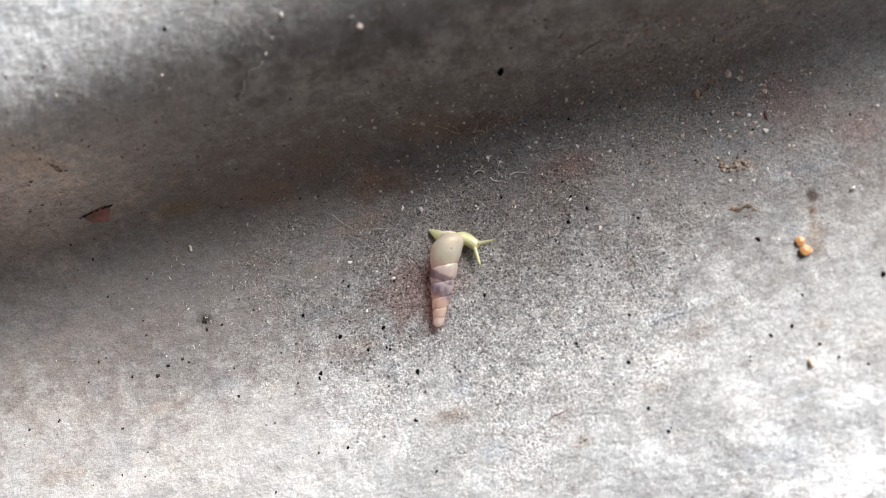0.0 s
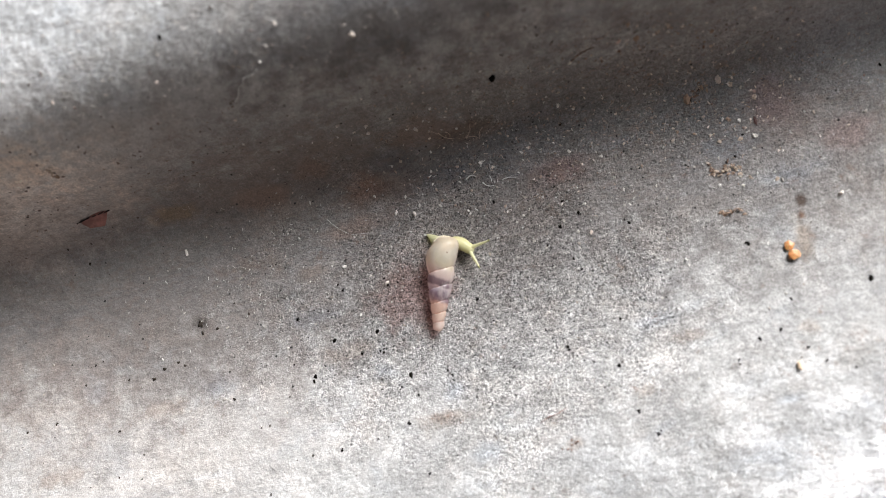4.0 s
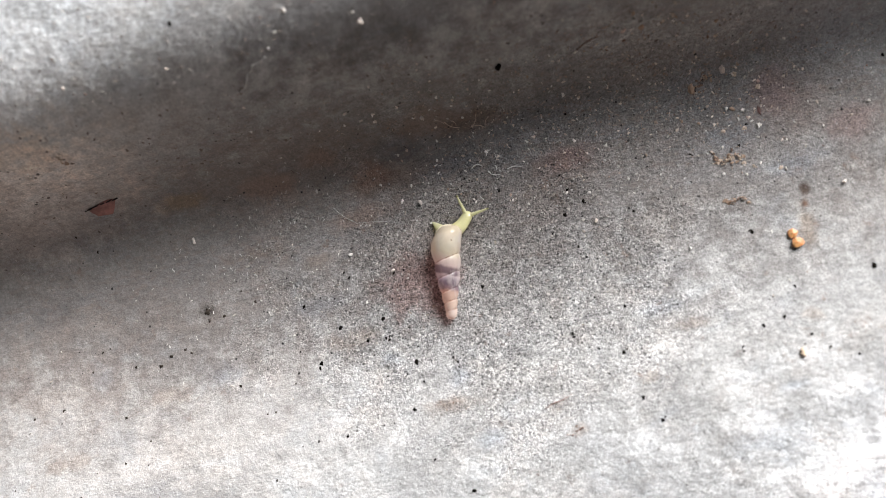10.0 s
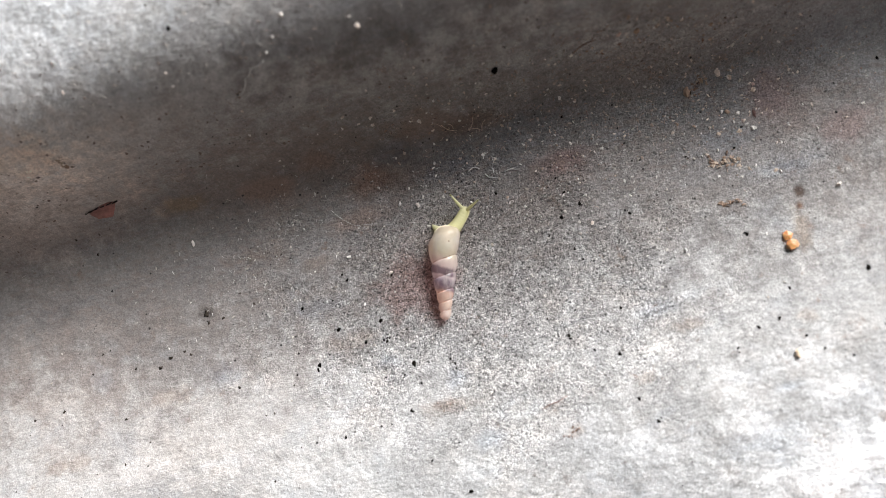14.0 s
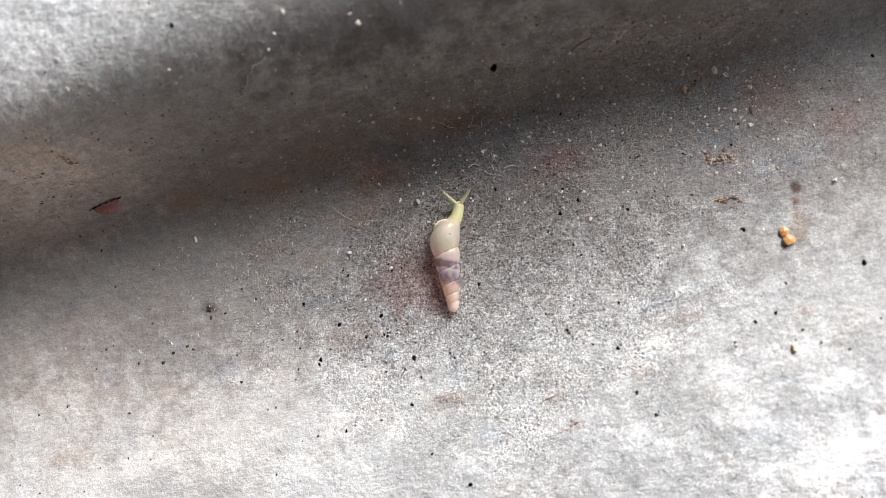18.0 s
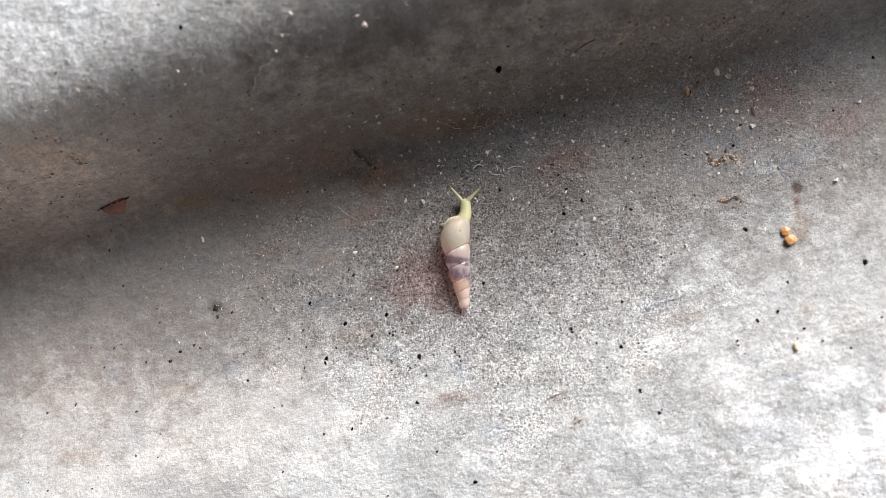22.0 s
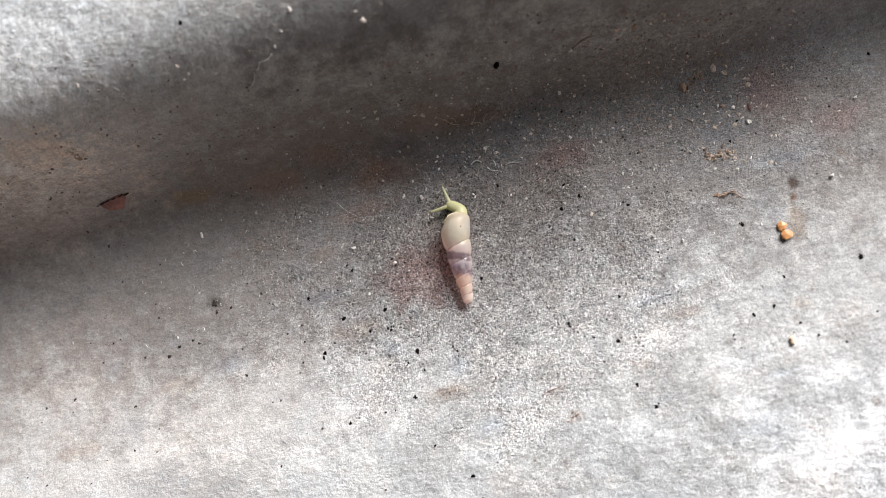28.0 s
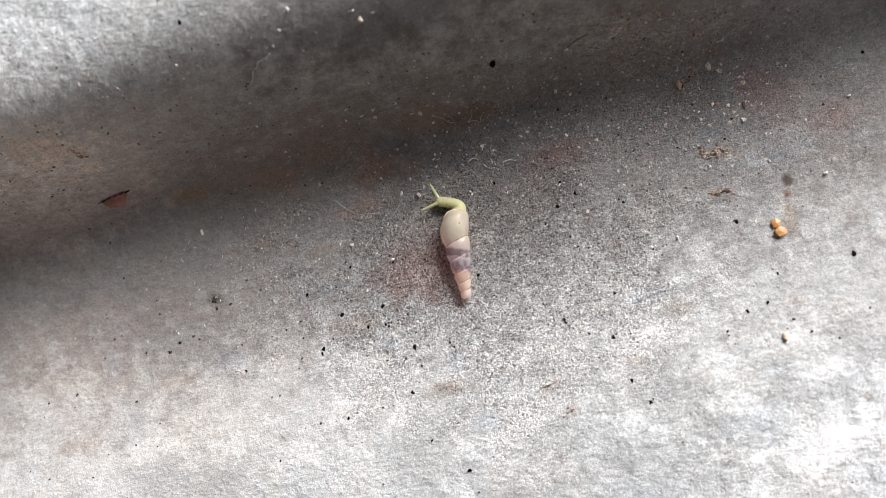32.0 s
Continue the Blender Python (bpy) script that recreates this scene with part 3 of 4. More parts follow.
    for r0, r1 in zip(rings, rings[1:]):
        for j in range(sides):
            bm.faces.new((r0[j], r1[j], r1[(j + 1) % sides], r0[(j + 1) % sides]))
    bm.faces.new(rings[0])
    bmesh.ops.remove_doubles(bm, verts=bm.verts, dist=1e-6)
    ob = part("shell", bm, SHELL, parent, "slender cream shell with purple-grey and pink whorls")
    # the spire droops until its apex nears the sheet
    ob.matrix_local = pose(0.2 * MM, 0, 2.0 * MM, 7.5, 0, 0)
    return ob


def blob(rx, ry, rz, seed=1):
    bm = bmesh.new()
    bmesh.ops.create_uvsphere(bm, u_segments=20, v_segments=14, radius=1)
    for v in bm.verts:
        k = 1 + 0.02 * noise.noise(v.co * 2.2 + Vector((seed, 0, 0)))
        v.co = Vector((v.co.x * rx, v.co.y * ry, v.co.z * rz)) * k * MM
    return bm


def build_snail():
    snail = empty("snail", "small awl snail with a tall striped shell and yellow body", "snail")
    build_shell(snail)
    pieces = {"neck": []}
    # mantle at the mouth of the shell
    bm = blob(1.25, 0.95, 0.85, 3)
    mantle = part("mantle", bm, FLESH, snail)
    mantle.matrix_local = pose(-0.05 * MM, 1.75 * MM, 1.05 * MM)
    # soft lip of the mantle turned over the rim of the shell
    rim = [(-1.25, 1.35, 1.95), (-0.95, 1.85, 2.05), (-0.40, 2.25, 2.10), (0.30, 2.48, 2.05), (1.00, 2.40, 1.95), (1.55, 1.95, 1.75), (1.80, 1.45, 1.55)]
    part("mantle_lip", strand([Vector(p) * MM for p in rim], [MM * r for r in (0.06, 0.20, 0.27, 0.24, 0.28, 0.20, 0.06)], 12), CREAM, snail, "soft cream lip of the mantle")
    for i in range(16):
        w = 1.16 - 0.027 * i
        pieces["neck"].append(part("neck_segment", blob(w, 1.0, w * 0.86, 5), FLESH, snail))
    head = part("head", blob(0.72, 0.84, 0.62, 13), FLESH, snail, "rounded yellow head, wet and shiny")
    pieces["head"] = head
    for side in ("left", "right"):
        path = [(0, 0.2 * MM * i, 0) for i in range(15)]
        radii = [MM * (0.29 - 0.013 * i) for i in range(13)] + [0.125 * MM, 0.06 * MM]
        ob = part("tentacle", strand(path, radii, 12), FLESH, snail, "long pale yellow eye stalk")
        tip = part("eye", blob(0.14, 0.17, 0.14, 2), EYE, ob, "dark tip of the stalk")
        tip.matrix_local = pose(0, 2.78 * MM, 0)
        pieces[side] = ob
    # pointed tail of the foot
    bm = bmesh.new()
    rings = []
    for i in range(11):
        s = i / 10
        w, h = 0.98 * (1 - s) ** 0.8 + 0.03, 0.55 * (1 - s) ** 0.7 + 0.03
        rings.append([bm.verts.new((w * math.cos(a) * MM, -2.6 * s * -1 * MM, h * math.sin(a) * MM)) for a in (2 * math.pi * j / 14 for j in range(14))])
    for r0, r1 in zip(rings, rings[1:]):
        for j in range(14):
            bm.faces.new((r0[j], r0[(j + 1) % 14], r1[(j + 1) % 14], r1[j]))
    bm.faces.new(rings[0][::-1])
    bm.faces.new(rings[-1])
    pieces["tail"] = part("tail", bm, FLESH, snail, "pointed yellow tail of the foot")
    return snail, pieces


snail, snail_parts = build_snail()


# ---- the winged insect ----
def chitin_material():
    """Dark horn with a few pale flecks."""
    n = Nodes("dark_chitin")
    f = n.noise(2600, 2, 0.5)
    return n.done(n.ramp(f, (0.35, (0.018, 0.015, 0.013)), (0.58, (0.05, 0.043, 0.036)), (0.64, (0.34, 0.31, 0.27))), 0.4, n.bump(f, 0.4, 0.0001))


CHITIN = chitin_material()


def wing_material():
    n = Nodes("clear_wing")
    f = n.noise(1800, 3, 0.6)
    return n.done(n.ramp(f, (0.3, (0.10, 0.10, 0.10)), (0.7, (0.20, 0.20, 0.20))), 0.25, None, Alpha=0.35)


WING = wing_material()


def build_insect():
    bug = empty("winged_insect", "tiny dark winged insect walking over the sheet", "insect")
    for name, rx, ry, rz, y, z in (("head", 0.27, 0.34, 0.26, 1.75, 0.66), ("thorax", 0.30, 0.75, 0.34, 0.80, 0.74), ("abdomen", 0.30, 1.3, 0.32, -1.05, 0.66)):
        part(name, blob(rx, ry, rz, 4), CHITIN, bug).matrix_local = pose(0, y * MM, z * MM)
    legs = []
    for s in (-1, 1):
        bm = bmesh.new()
        outline = [(0, 0), (0.14, -0.35), (0.22, -1.0), (0.22, -1.8), (0.12, -2.3), (0.0, -2.05), (-0.05, -1.0)]
        top = [bm.verts.new((s * x * MM, y * MM, 0.01 * MM)) for x, y in outline]
        low = [bm.verts.new((s * x * MM, y * MM, -0.01 * MM)) for x, y in outline]
        bm.faces.new(top), bm.faces.new(low[::-1])
        for i in range(len(outline)):
            j = (i + 1) % len(outline)
            bm.faces.new((top[i], low[i], low[j], top[j]))
        part("wing", bm, WING, bug, "clear greyish wing", False).matrix_local = pose(s * 0.08 * MM, 0.75 * MM, 1.12 * MM, -6, 0, s * 8)
        part("antenna", strand([(0, 0, 0), (s * 0.25 * MM, 0.45 * MM, 0.12 * MM), (s * 0.5 * MM, 0.8 * MM, -0.1 * MM)], [0.04 * MM, 0.03 * MM, 0.02 * MM], 6), CHITIN, bug).matrix_local = pose(s * 0.08 * MM, 1.7 * MM, 0.72 * MM)
        for k, (y, ahead) in enumerate(((1.05, 0.75), (0.75, 0.05), (0.45, -0.85))):
            pts = [(0, 0, 0), (s * 0.38 * MM, ahead * 0.5 * MM, 0.2 * MM), (s * 0.66 * MM, ahead * 1.1 * MM, -0.5 * MM), (s * 0.78 * MM, ahead * 1.4 * MM, -0.58 * MM)]
            leg = part("leg", strand(pts, [0.07 * MM, 0.06 * MM, 0.045 * MM, 0.03 * MM], 6), CHITIN, bug)
            leg.matrix_local = pose(s * 0.2 * MM, y * MM, 0.58 * MM)
            legs.append((leg, s, k, y))
    return bug, legs


insect, insect_legs = build_insect()

# ---- black lumps for pits, grit, sand and scraps lying on the sheet ----
LUMPS = {}


def lump_mesh(kind, i, material, rough, squash, levels=2):
    key = (kind, i)
    if key not in LUMPS:
        bm = lump(i + 1, rough, levels, squash)
        if kind in ("grit", "dirt"):
            # ragged: two smaller crumbs grown onto the first
            for k, (dx, dy, s) in enumerate(((0.8, 0.5, 0.6), (-0.5, -0.75, 0.5))):
                more = lump(i * 3 + k + 9, rough, 1, squash)
                bmesh.ops.transform(more, verts=more.verts, matrix=Matrix.Translation((dx * (0.6 + 0.1 * i), dy * (1.2 - 0.12 * i), 0)) @ Matrix.Scale(s, 4))
                extra = bpy.data.meshes.new("crumb")
                more.to_mesh(extra)
                more.free()
                bm.from_mesh(extra)
                bpy.data.meshes.remove(extra)
        me = bpy.data.meshes.new(kind)
        bm.to_mesh(me)
        bm.free()
        me.materials.append(material)
        me.polygons.foreach_set("use_smooth", [levels > 1] * len(me.polygons))
        LUMPS[key] = me
    return LUMPS[key]


def grit(x, y, r):
    # black lumps stand in for the shaded pits; brown ones are dirt
    i = random.randrange(6)
    ob = new("grit", lump_mesh("grit" if x > -26 else "dirt", i, BLACK if x > -26 else DIRT, 0.9, (1.0, 0.7, 0.16)))
    ob.matrix_world = on_sheet(x, y, random.uniform(0, 360)) @ Matrix.Scale(r * MM * 0.74, 4)
    return tagged(ob, "tiny black lump standing in for a pit in the sheet" if x > -26 else "small ragged dark brown speck of dirt", "grit", "black grit specks")


def grain(x, y, r):
    i = random.randrange(6)
    ob = new("sand_grain", lump_mesh("sand_grain", i, SAND, 0.9, (1.0, 0.62, 0.5), 1))
    ob.matrix_world = on_sheet(x, y, random.uniform(0, 360)) @ Matrix.Scale(r * MM * 1.1, 4)
    return tagged(ob, "pale sand grain lying on the sheet", "sand grain", "pale sand grains")


grit(36.0, -18.6, 0.33)
grit(-7.8, -25.0, 0.26)
grit(-3.9, -29.9, 0.33)
grit(-43.0, -6.4, 0.37)
grit(-58.3, -8.9, 0.33)
grit(-62.9, -9.1, 0.26)
grit(-35.0, -1.0, 0.55)
grit(-34.9, -2.2, 0.29)
grit(-39.1, -5.1, 0.29)
grit(-41.3, -5.5, 0.29)
grit(-38.3, -5.7, 0.22)
grit(-46.7, -5.7, 0.22)
grit(-49.1, -11.7, 0.26)
grit(-32.0, -11.3, 0.26)
grit(-28.7, -15.3, 0.18)
grit(-13.0, -23.6, 0.18)
grit(30.4, -2.0, 0.26)
grit(24.6, -5.4, 0.26)
grit(27.0, -9.0, 0.18)
grit(24.9, -2.3, 0.26)
grit(38.3, -8.2, 0.37)
grit(41.1, -15.3, 0.26)
grit(38.7, -18.2, 0.29)
grit(41.1, -20.7, 0.22)
grit(21.2, -26.5, 0.33)
grit(19.6, -23.4, 0.33)
grit(3.6, 26.0, 0.22)
grit(-22.5, 35.2, 0.33)
grit(-27.0, 29.4, 0.26)
grit(-28.9, -23.1, 0.22)
grit(-34.7, -23.3, 0.18)
grit(-49.6, 10.7, 0.29)
grit(-51.6, 13.6, 0.22)
grit(19.7, 12.0, 0.26)
grit(50.8, -15.2, 0.40)
grit(-32.7, -2.1, 0.26)
grit(-29.7, 0.5, 0.18)
grit(-27.9, -1.3, 0.22)
grit(-51.3, -2.8, 0.22)
grit(-50.1, -2.5, 0.18)
grit(-53.2, -5.0, 0.22)
grit(-49.6, -17.0, 0.22)
grit(-7.7, 16.9, 0.15)
grit(27.4, -0.2, 0.18)
grit(27.8, -1.4, 0.18)
grit(33.9, 2.7, 0.18)
grit(40.1, 2.2, 0.22)
grit(41.8, 4.5, 0.26)
grit(60.5, 8.4, 0.26)
grit(39.3, -22.3, 0.15)
grit(45.7, -24.1, 0.18)
grit(32.9, -20.3, 0.22)
grit(-22.8, 4.0, 0.18)
grit(-14.8, -0.6, 0.22)
grit(-14.2, -1.4, 0.27)
grit(-8.3, -1.3, 0.18)
grit(-8.0, -2.2, 0.22)
grit(-6.5, -1.7, 0.18)
grit(-6.6, -2.2, 0.18)
grit(-18.7, -2.9, 0.31)
grit(-18.1, -3.4, 0.22)
grit(-21.2, -3.6, 0.40)
grit(-16.8, -3.5, 0.18)
grit(-9.0, -5.4, 0.18)
grit(-10.8, -7.5, 0.36)
grit(-16.8, -7.3, 0.36)
grit(-10.4, -9.8, 0.22)
grit(-1.9, -1.2, 0.18)
grit(-7.6, -9.3, 0.13)
grit(-3.8, -4.3, 0.13)
grit(17.3, 2.3, 0.31)
grit(19.0, 0.4, 0.36)
grit(16.2, -0.6, 0.36)
grit(16.8, -4.9, 0.27)
grit(19.3, -6.2, 0.22)
grit(17.5, -6.3, 0.27)
grit(14.0, -2.5, 0.18)
grit(18.4, -1.3, 0.13)
grit(8.5, 4.5, 0.27)
grit(8.3, -2.9, 0.13)
grit(18.9, -7.9, 0.18)
grit(16.8, 4.4, 0.18)
grit(4.3, -4.1, 0.18)
grit(3.3, -6.7, 0.45)
grit(4.7, -9.7, 0.18)
grit(11.0, -12.2, 0.18)
grit(15.5, -9.4, 0.22)
grit(16.6, -10.6, 0.18)
grit(17.1, -11.2, 0.22)
grit(20.0, -10.6, 0.22)
grit(14.8, -12.0, 0.18)
grit(13.2, -14.6, 0.31)
grit(13.3, -15.0, 0.31)
grit(13.8, -13.2, 0.27)
grit(14.4, -13.3, 0.27)
grit(15.9, -13.7, 0.18)
grit(20.5, -13.0, 0.27)
grit(-2.6, -14.0, 0.22)
grit(-2.1, -14.6, 0.27)
grit(-2.1, -15.2, 0.18)
grit(13.6, -12.3, 0.13)
grit(18.8, -17.9, 0.36)
grit(15.9, -16.9, 0.27)
grit(18.1, -15.2, 0.18)
grit(4.5, -17.0, 0.13)
grit(-22.9, -9.0, 0.22)
grit(-20.3, -11.0, 0.45)
grit(-20.6, -11.5, 0.36)
grit(-20.4, -12.1, 0.18)
grit(-23.6, -11.5, 0.18)
grit(-22.4, -10.4, 0.13)
grit(-13.4, -9.7, 0.27)
grit(-10.9, -9.9, 0.27)
grit(-10.5, -10.2, 0.27)
grit(-10.1, -9.9, 0.18)
grit(-6.9, -11.8, 0.18)
grit(-7.5, -13.5, 0.45)
grit(-8.2, -14.4, 0.18)
grit(-9.0, -14.6, 0.22)
grit(-9.2, -14.8, 0.18)
grit(-11.6, -14.3, 0.22)
grit(-7.0, -15.9, 0.22)
grit(-7.7, -17.7, 0.18)
grit(-8.9, -18.7, 0.36)
grit(-13.3, -19.6, 0.22)
grit(-11.9, -19.7, 0.18)
grit(-11.6, -20.7, 0.18)
grit(-18.3, -19.9, 0.27)
grit(-3.8, -23.6, 0.18)
grain(-13.3, 1.4, 0.33)
grain(30.5, -8.4, 0.29)
grain(-2.3, 5.6, 0.40)
grain(-4.7, 6.4, 0.26)
grain(-8.2, 19.9, 0.22)
grain(-5.0, 17.9, 0.22)
grain(-4.8, 18.9, 0.26)
grain(-1.5, 18.9, 0.22)
grain(-6.6, 18.6, 0.18)
grain(-8.8, 18.6, 0.18)
grain(1.2, 16.7, 0.29)
grain(8.0, 9.8, 0.29)
grain(9.5, 8.8, 0.22)
grain(19.9, 14.6, 0.33)
grain(21.7, 13.5, 0.22)
grain(19.1, 19.9, 0.18)
grain(20.2, 19.0, 0.22)
grain(19.9, 8.2, 0.29)
grain(18.2, 9.8, 0.18)
grain(14.8, 10.1, 0.22)
grain(4.9, 4.2, 0.22)
grain(19.9, -2.3, 0.33)
grain(20.1, 1.3, 0.18)
grain(17.2, 2.0, 0.22)
grain(41.8, 11.1, 0.26)
grain(40.0, 7.0, 0.29)
grain(41.9, 6.3, 0.22)
grain(42.4, 5.2, 0.26)
grain(43.1, 4.0, 0.33)
grain(37.9, 5.4, 0.22)
grain(38.0, 2.4, 0.22)
grain(50.9, -5.3, 0.37)
grain(45.4, 1.5, 0.22)
grain(-1.4, 29.7, 0.37)
grain(-1.9, 30.8, 0.22)
grain(-37.8, 31.9, 0.26)
grain(-12.7, 29.7, 0.22)
grain(-11.2, 31.1, 0.22)
grain(-9.3, 33.0, 0.29)
grain(-25.1, 30.7, 0.22)
grain(-35.2, 8.7, 0.44)
grain(3.9, 18.8, 0.22)
grain(5.4, 17.2, 0.18)
grain(2.8, 22.7, 0.18)
grain(13.7, 16.7, 0.18)
grain(10.7, 17.8, 0.22)
grain(9.8, 19.4, 0.18)
grain(21.1, 6.2, 0.22)
grain(14.5, 5.9, 0.18)
grain(10.0, 2.8, 0.18)
grain(-21.2, 4.6, 0.18)
grain(-7.6, 4.1, 0.15)
grain(31.0, 21.6, 0.26)
grain(29.5, 20.3, 0.26)
grain(28.4, 20.5, 0.22)
grain(33.0, 20.0, 0.22)
grain(34.8, 19.9, 0.22)
grain(36.6, 20.1, 0.26)
grain(42.3, 15.0, 0.22)
grain(48.8, 13.9, 0.26)
grain(44.4, 9.6, 0.22)
grain(39.1, 18.7, 0.18)
grain(25.8, 7.9, 0.18)
grain(22.7, 6.3, 0.18)
grain(-20.3, 21.1, 0.18)
grain(-12.2, 18.7, 0.15)
grain(-25.1, 29.0, 0.18)
grain(32.2, 17.1, 0.18)
grain(3.1, 23.4, 0.18)
grain(-8.0, -1.9, 0.33)
grain(57.1, 3.4, 0.22)
grain(54.5, 2.3, 0.22)
grain(50.8, 1.9, 0.18)
grain(37.1, -0.7, 0.22)
grain(44.7, -2.0, 0.29)
grain(42.0, -0.5, 0.22)
grain(-8.1, 20.0, 0.27)
grain(-6.5, 18.6, 0.24)
grain(-4.7, 19.0, 0.28)
grain(-4.8, 17.9, 0.3)
grain(-8.8, 18.5, 0.2)
grain(-10.1, 18.1, 0.16)
grain(-1.4, 19.0, 0.28)
grain(1.1, 16.8, 0.24)
grain(-0.0, 17.0, 0.18)
grain(3.8, 18.8, 0.24)
grain(-19.2, 24.1, 0.24)
grain(-20.3, 21.0, 0.2)
grain(-18.8, 16.7, 0.2)
grain(-3.7, 22.4, 0.2)
grain(-4.6, 6.5, 0.2)


def flake(name, x, y, turn, outline, thick, material, label, category, tilt=0.0, smooth=True):
    """A thin ragged chip with uneven thickness; outline in millimetres."""
    bm = bmesh.new()
    n = len(outline)
    pts = []
    for i in range(n):
        a, b = Vector(outline[i]), Vector(outline[(i + 1) % n])
        pts += [a, a.lerp(b, 0.35) + Vector((random.uniform(-0.05, 0.05), random.uniform(-0.05, 0.05))), a.lerp(b, 0.7) + Vector((random.uniform(-0.06, 0.06), random.uniform(-0.06, 0.06)))]
    top = [bm.verts.new((p.x * MM * 0.94, p.y * MM * 0.94, thick * MM * random.uniform(0.8, 1.3))) for p in pts]
    low = [bm.verts.new((p.x * MM, p.y * MM, -0.12 * MM)) for p in pts]
    mid = bm.verts.new((sum(p.x for p in pts) / len(pts) * MM, sum(p.y for p in pts) / len(pts) * MM, thick * MM * 1.5))
    m = len(pts)
    for i in range(m):
        j = (i + 1) % m
        bm.faces.new((top[i], top[j], mid))
        bm.faces.new((low[i], low[j], top[j], top[i]))
    bm.faces.new(low[::-1])
    ob = part(name, bm, material, None, label, smooth)
    ob.matrix_world = on_sheet(x, y, turn, 0, tilt)
    return tagged(ob, label, category)


def scraps(name, x, y, turn, length, width, count, mats, label, seed, size=1.0):
    """A little heap of dry bits: crumbs and curled strips."""
    rng = random.Random(seed)
    top = empty(name, label, "plant debris", m=on_sheet(x, y, turn))
    for i in range(count):
        s = (i + 0.5) / count - 0.5
        px, py = s * length, rng.gauss(0, width * 0.35) + width * 0.4 * math.sin(s * 7)
        if rng.random() < 0.85:
            r = rng.uniform(0.16, 0.42) * size
            bm = lump(rng.randrange(60), 1.0, rng.choice((1, 2)), (1.0, rng.uniform(0.4, 0.9), rng.uniform(0.2, 0.45)))
            bmesh.ops.scale(bm, verts=bm.verts, vec=(r * MM,) * 3)
            ob = part("crumb", bm, rng.choice(mats), top, "", False)
            ob.matrix_local = pose(px * MM, py * MM, 0, rng.uniform(-15, 15), rng.uniform(-15, 15), rng.uniform(0, 360))
        else:
            l = rng.uniform(0.5, 1.3) * size
            pts = [(l * (k / 4 - 0.5) * MM, 0.18 * l * math.sin(k * 0.9) * MM, (0.12 + 0.14 * math.sin(k * 0.8)) * MM) for k in range(5)]
            ob = part("strip", strand(pts, [MM * v * size for v in (0.05, 0.12, 0.15, 0.11, 0.04)], 6), rng.choice(mats), top)
            ob.matrix_local = pose(px * MM, py * MM, 0.02 * MM, 0, 0, rng.uniform(-60, 60))
    return top


RUSTY = plain("rust_crumb", (0.25, 0.15, 0.11), 0.85, 1600, 0.4)
# brick-red flake with a burnt edge
red = flake("red_flake", -45.2, 16.7, -10, [(-2.1, -0.2), (-0.6, 0.75), (0.9, 1.5), (2.2, 1.5), (1.7, 0.2), (1.0, -1.3), (-1.2, -1.5)], 0.2, REDCHIP, "brick-red paint flake with a burnt dark edge", "paint flake")
for a in range(5):
    bm = lump(20 + a, 0.4, 2, (1.0, 0.45, 0.4))
    bmesh.ops.scale(bm, verts=bm.verts, vec=(0.62 * MM, 0.26 * MM, 0.3 * MM))
    part("burnt_edge", bm, DARKCHIP, red).matrix_local = pose((-1.75 + 0.95 * a) * MM, (0.1 + 0.48 * a - 0.035 * a * a) * MM, 0.06 * MM, 0, 0, 26)
scraps("brown_scrap", -44.3, 24.1, 90, 1.8, 0.35, 9, (TANNED, STRAW, STRAW), "small oval scrap of brown husk", 5, 0.8)
scraps("debris_clump", 38.4, 0.9, -18, 4.2, 1.0, 60, (BROWN, TANNED, STRAW, STRAW), "clump of dry brown plant crumbs on the sheet", 1, 0.6)
scraps("debris_heap", 37.9, 11.2, 28, 3.4, 1.2, 34, (BROWN, DARKCHIP, TANNED, STRAW), "dark heap of rotted plant crumbs", 2, 0.6)
scraps("twig_scrap", 37.6, -4.2, -8, 3.2, 0.4, 16, (BROWN, TANNED, TANNED), "thin broken twig scrap lying flat", 3, 0.65)
scraps("crumbs", 10.4, -25.5, 12, 2.4, 0.6, 8, (BROWN, RUSTY), "scatter of brown crumbs", 4, 0.7)
scraps("crumbs", 8.0, 14.4, -12, 15.0, 2.6, 34, (TANNED, STRAW, RUSTY), "loose string of rusty brown crumbs", 6, 0.42)
scraps("crumbs", 31.0, 19.5, -12, 18.0, 4.0, 46, (TANNED, STRAW, RUSTY), "loose string of rusty brown crumbs", 7, 0.5)
scraps("crumbs", 40.0, 6.5, -12, 12.0, 4.0, 40, (TANNED, STRAW, SAND), "scatter of tan crumbs and sand", 9, 0.5)
scraps("crumbs", -3.9, -19.3, -12, 4.6, 0.7, 11, (BROWN, DARKCHIP), "scatter of brown crumbs", 8, 0.35)

# amber crumb in two pieces
amber = empty("amber_crumb", "orange-amber crumb of resin in two pieces", "crumb", m=on_sheet(43.1, -10.3, 10))
for seed, x, y, r in ((31, -0.08, -0.54, 0.85), (36, -0.01, 0.66, 0.72)):
    bm = lump(seed, 0.45, 1, (0.95, 0.9, 0.4))
    bmesh.ops.scale(bm, verts=bm.verts, vec=(r * MM,) * 3)
    part("piece", bm, AMBER, amber, "", False).matrix_local = pose(x * MM, y * MM, 0, 0, 0, seed * 40)
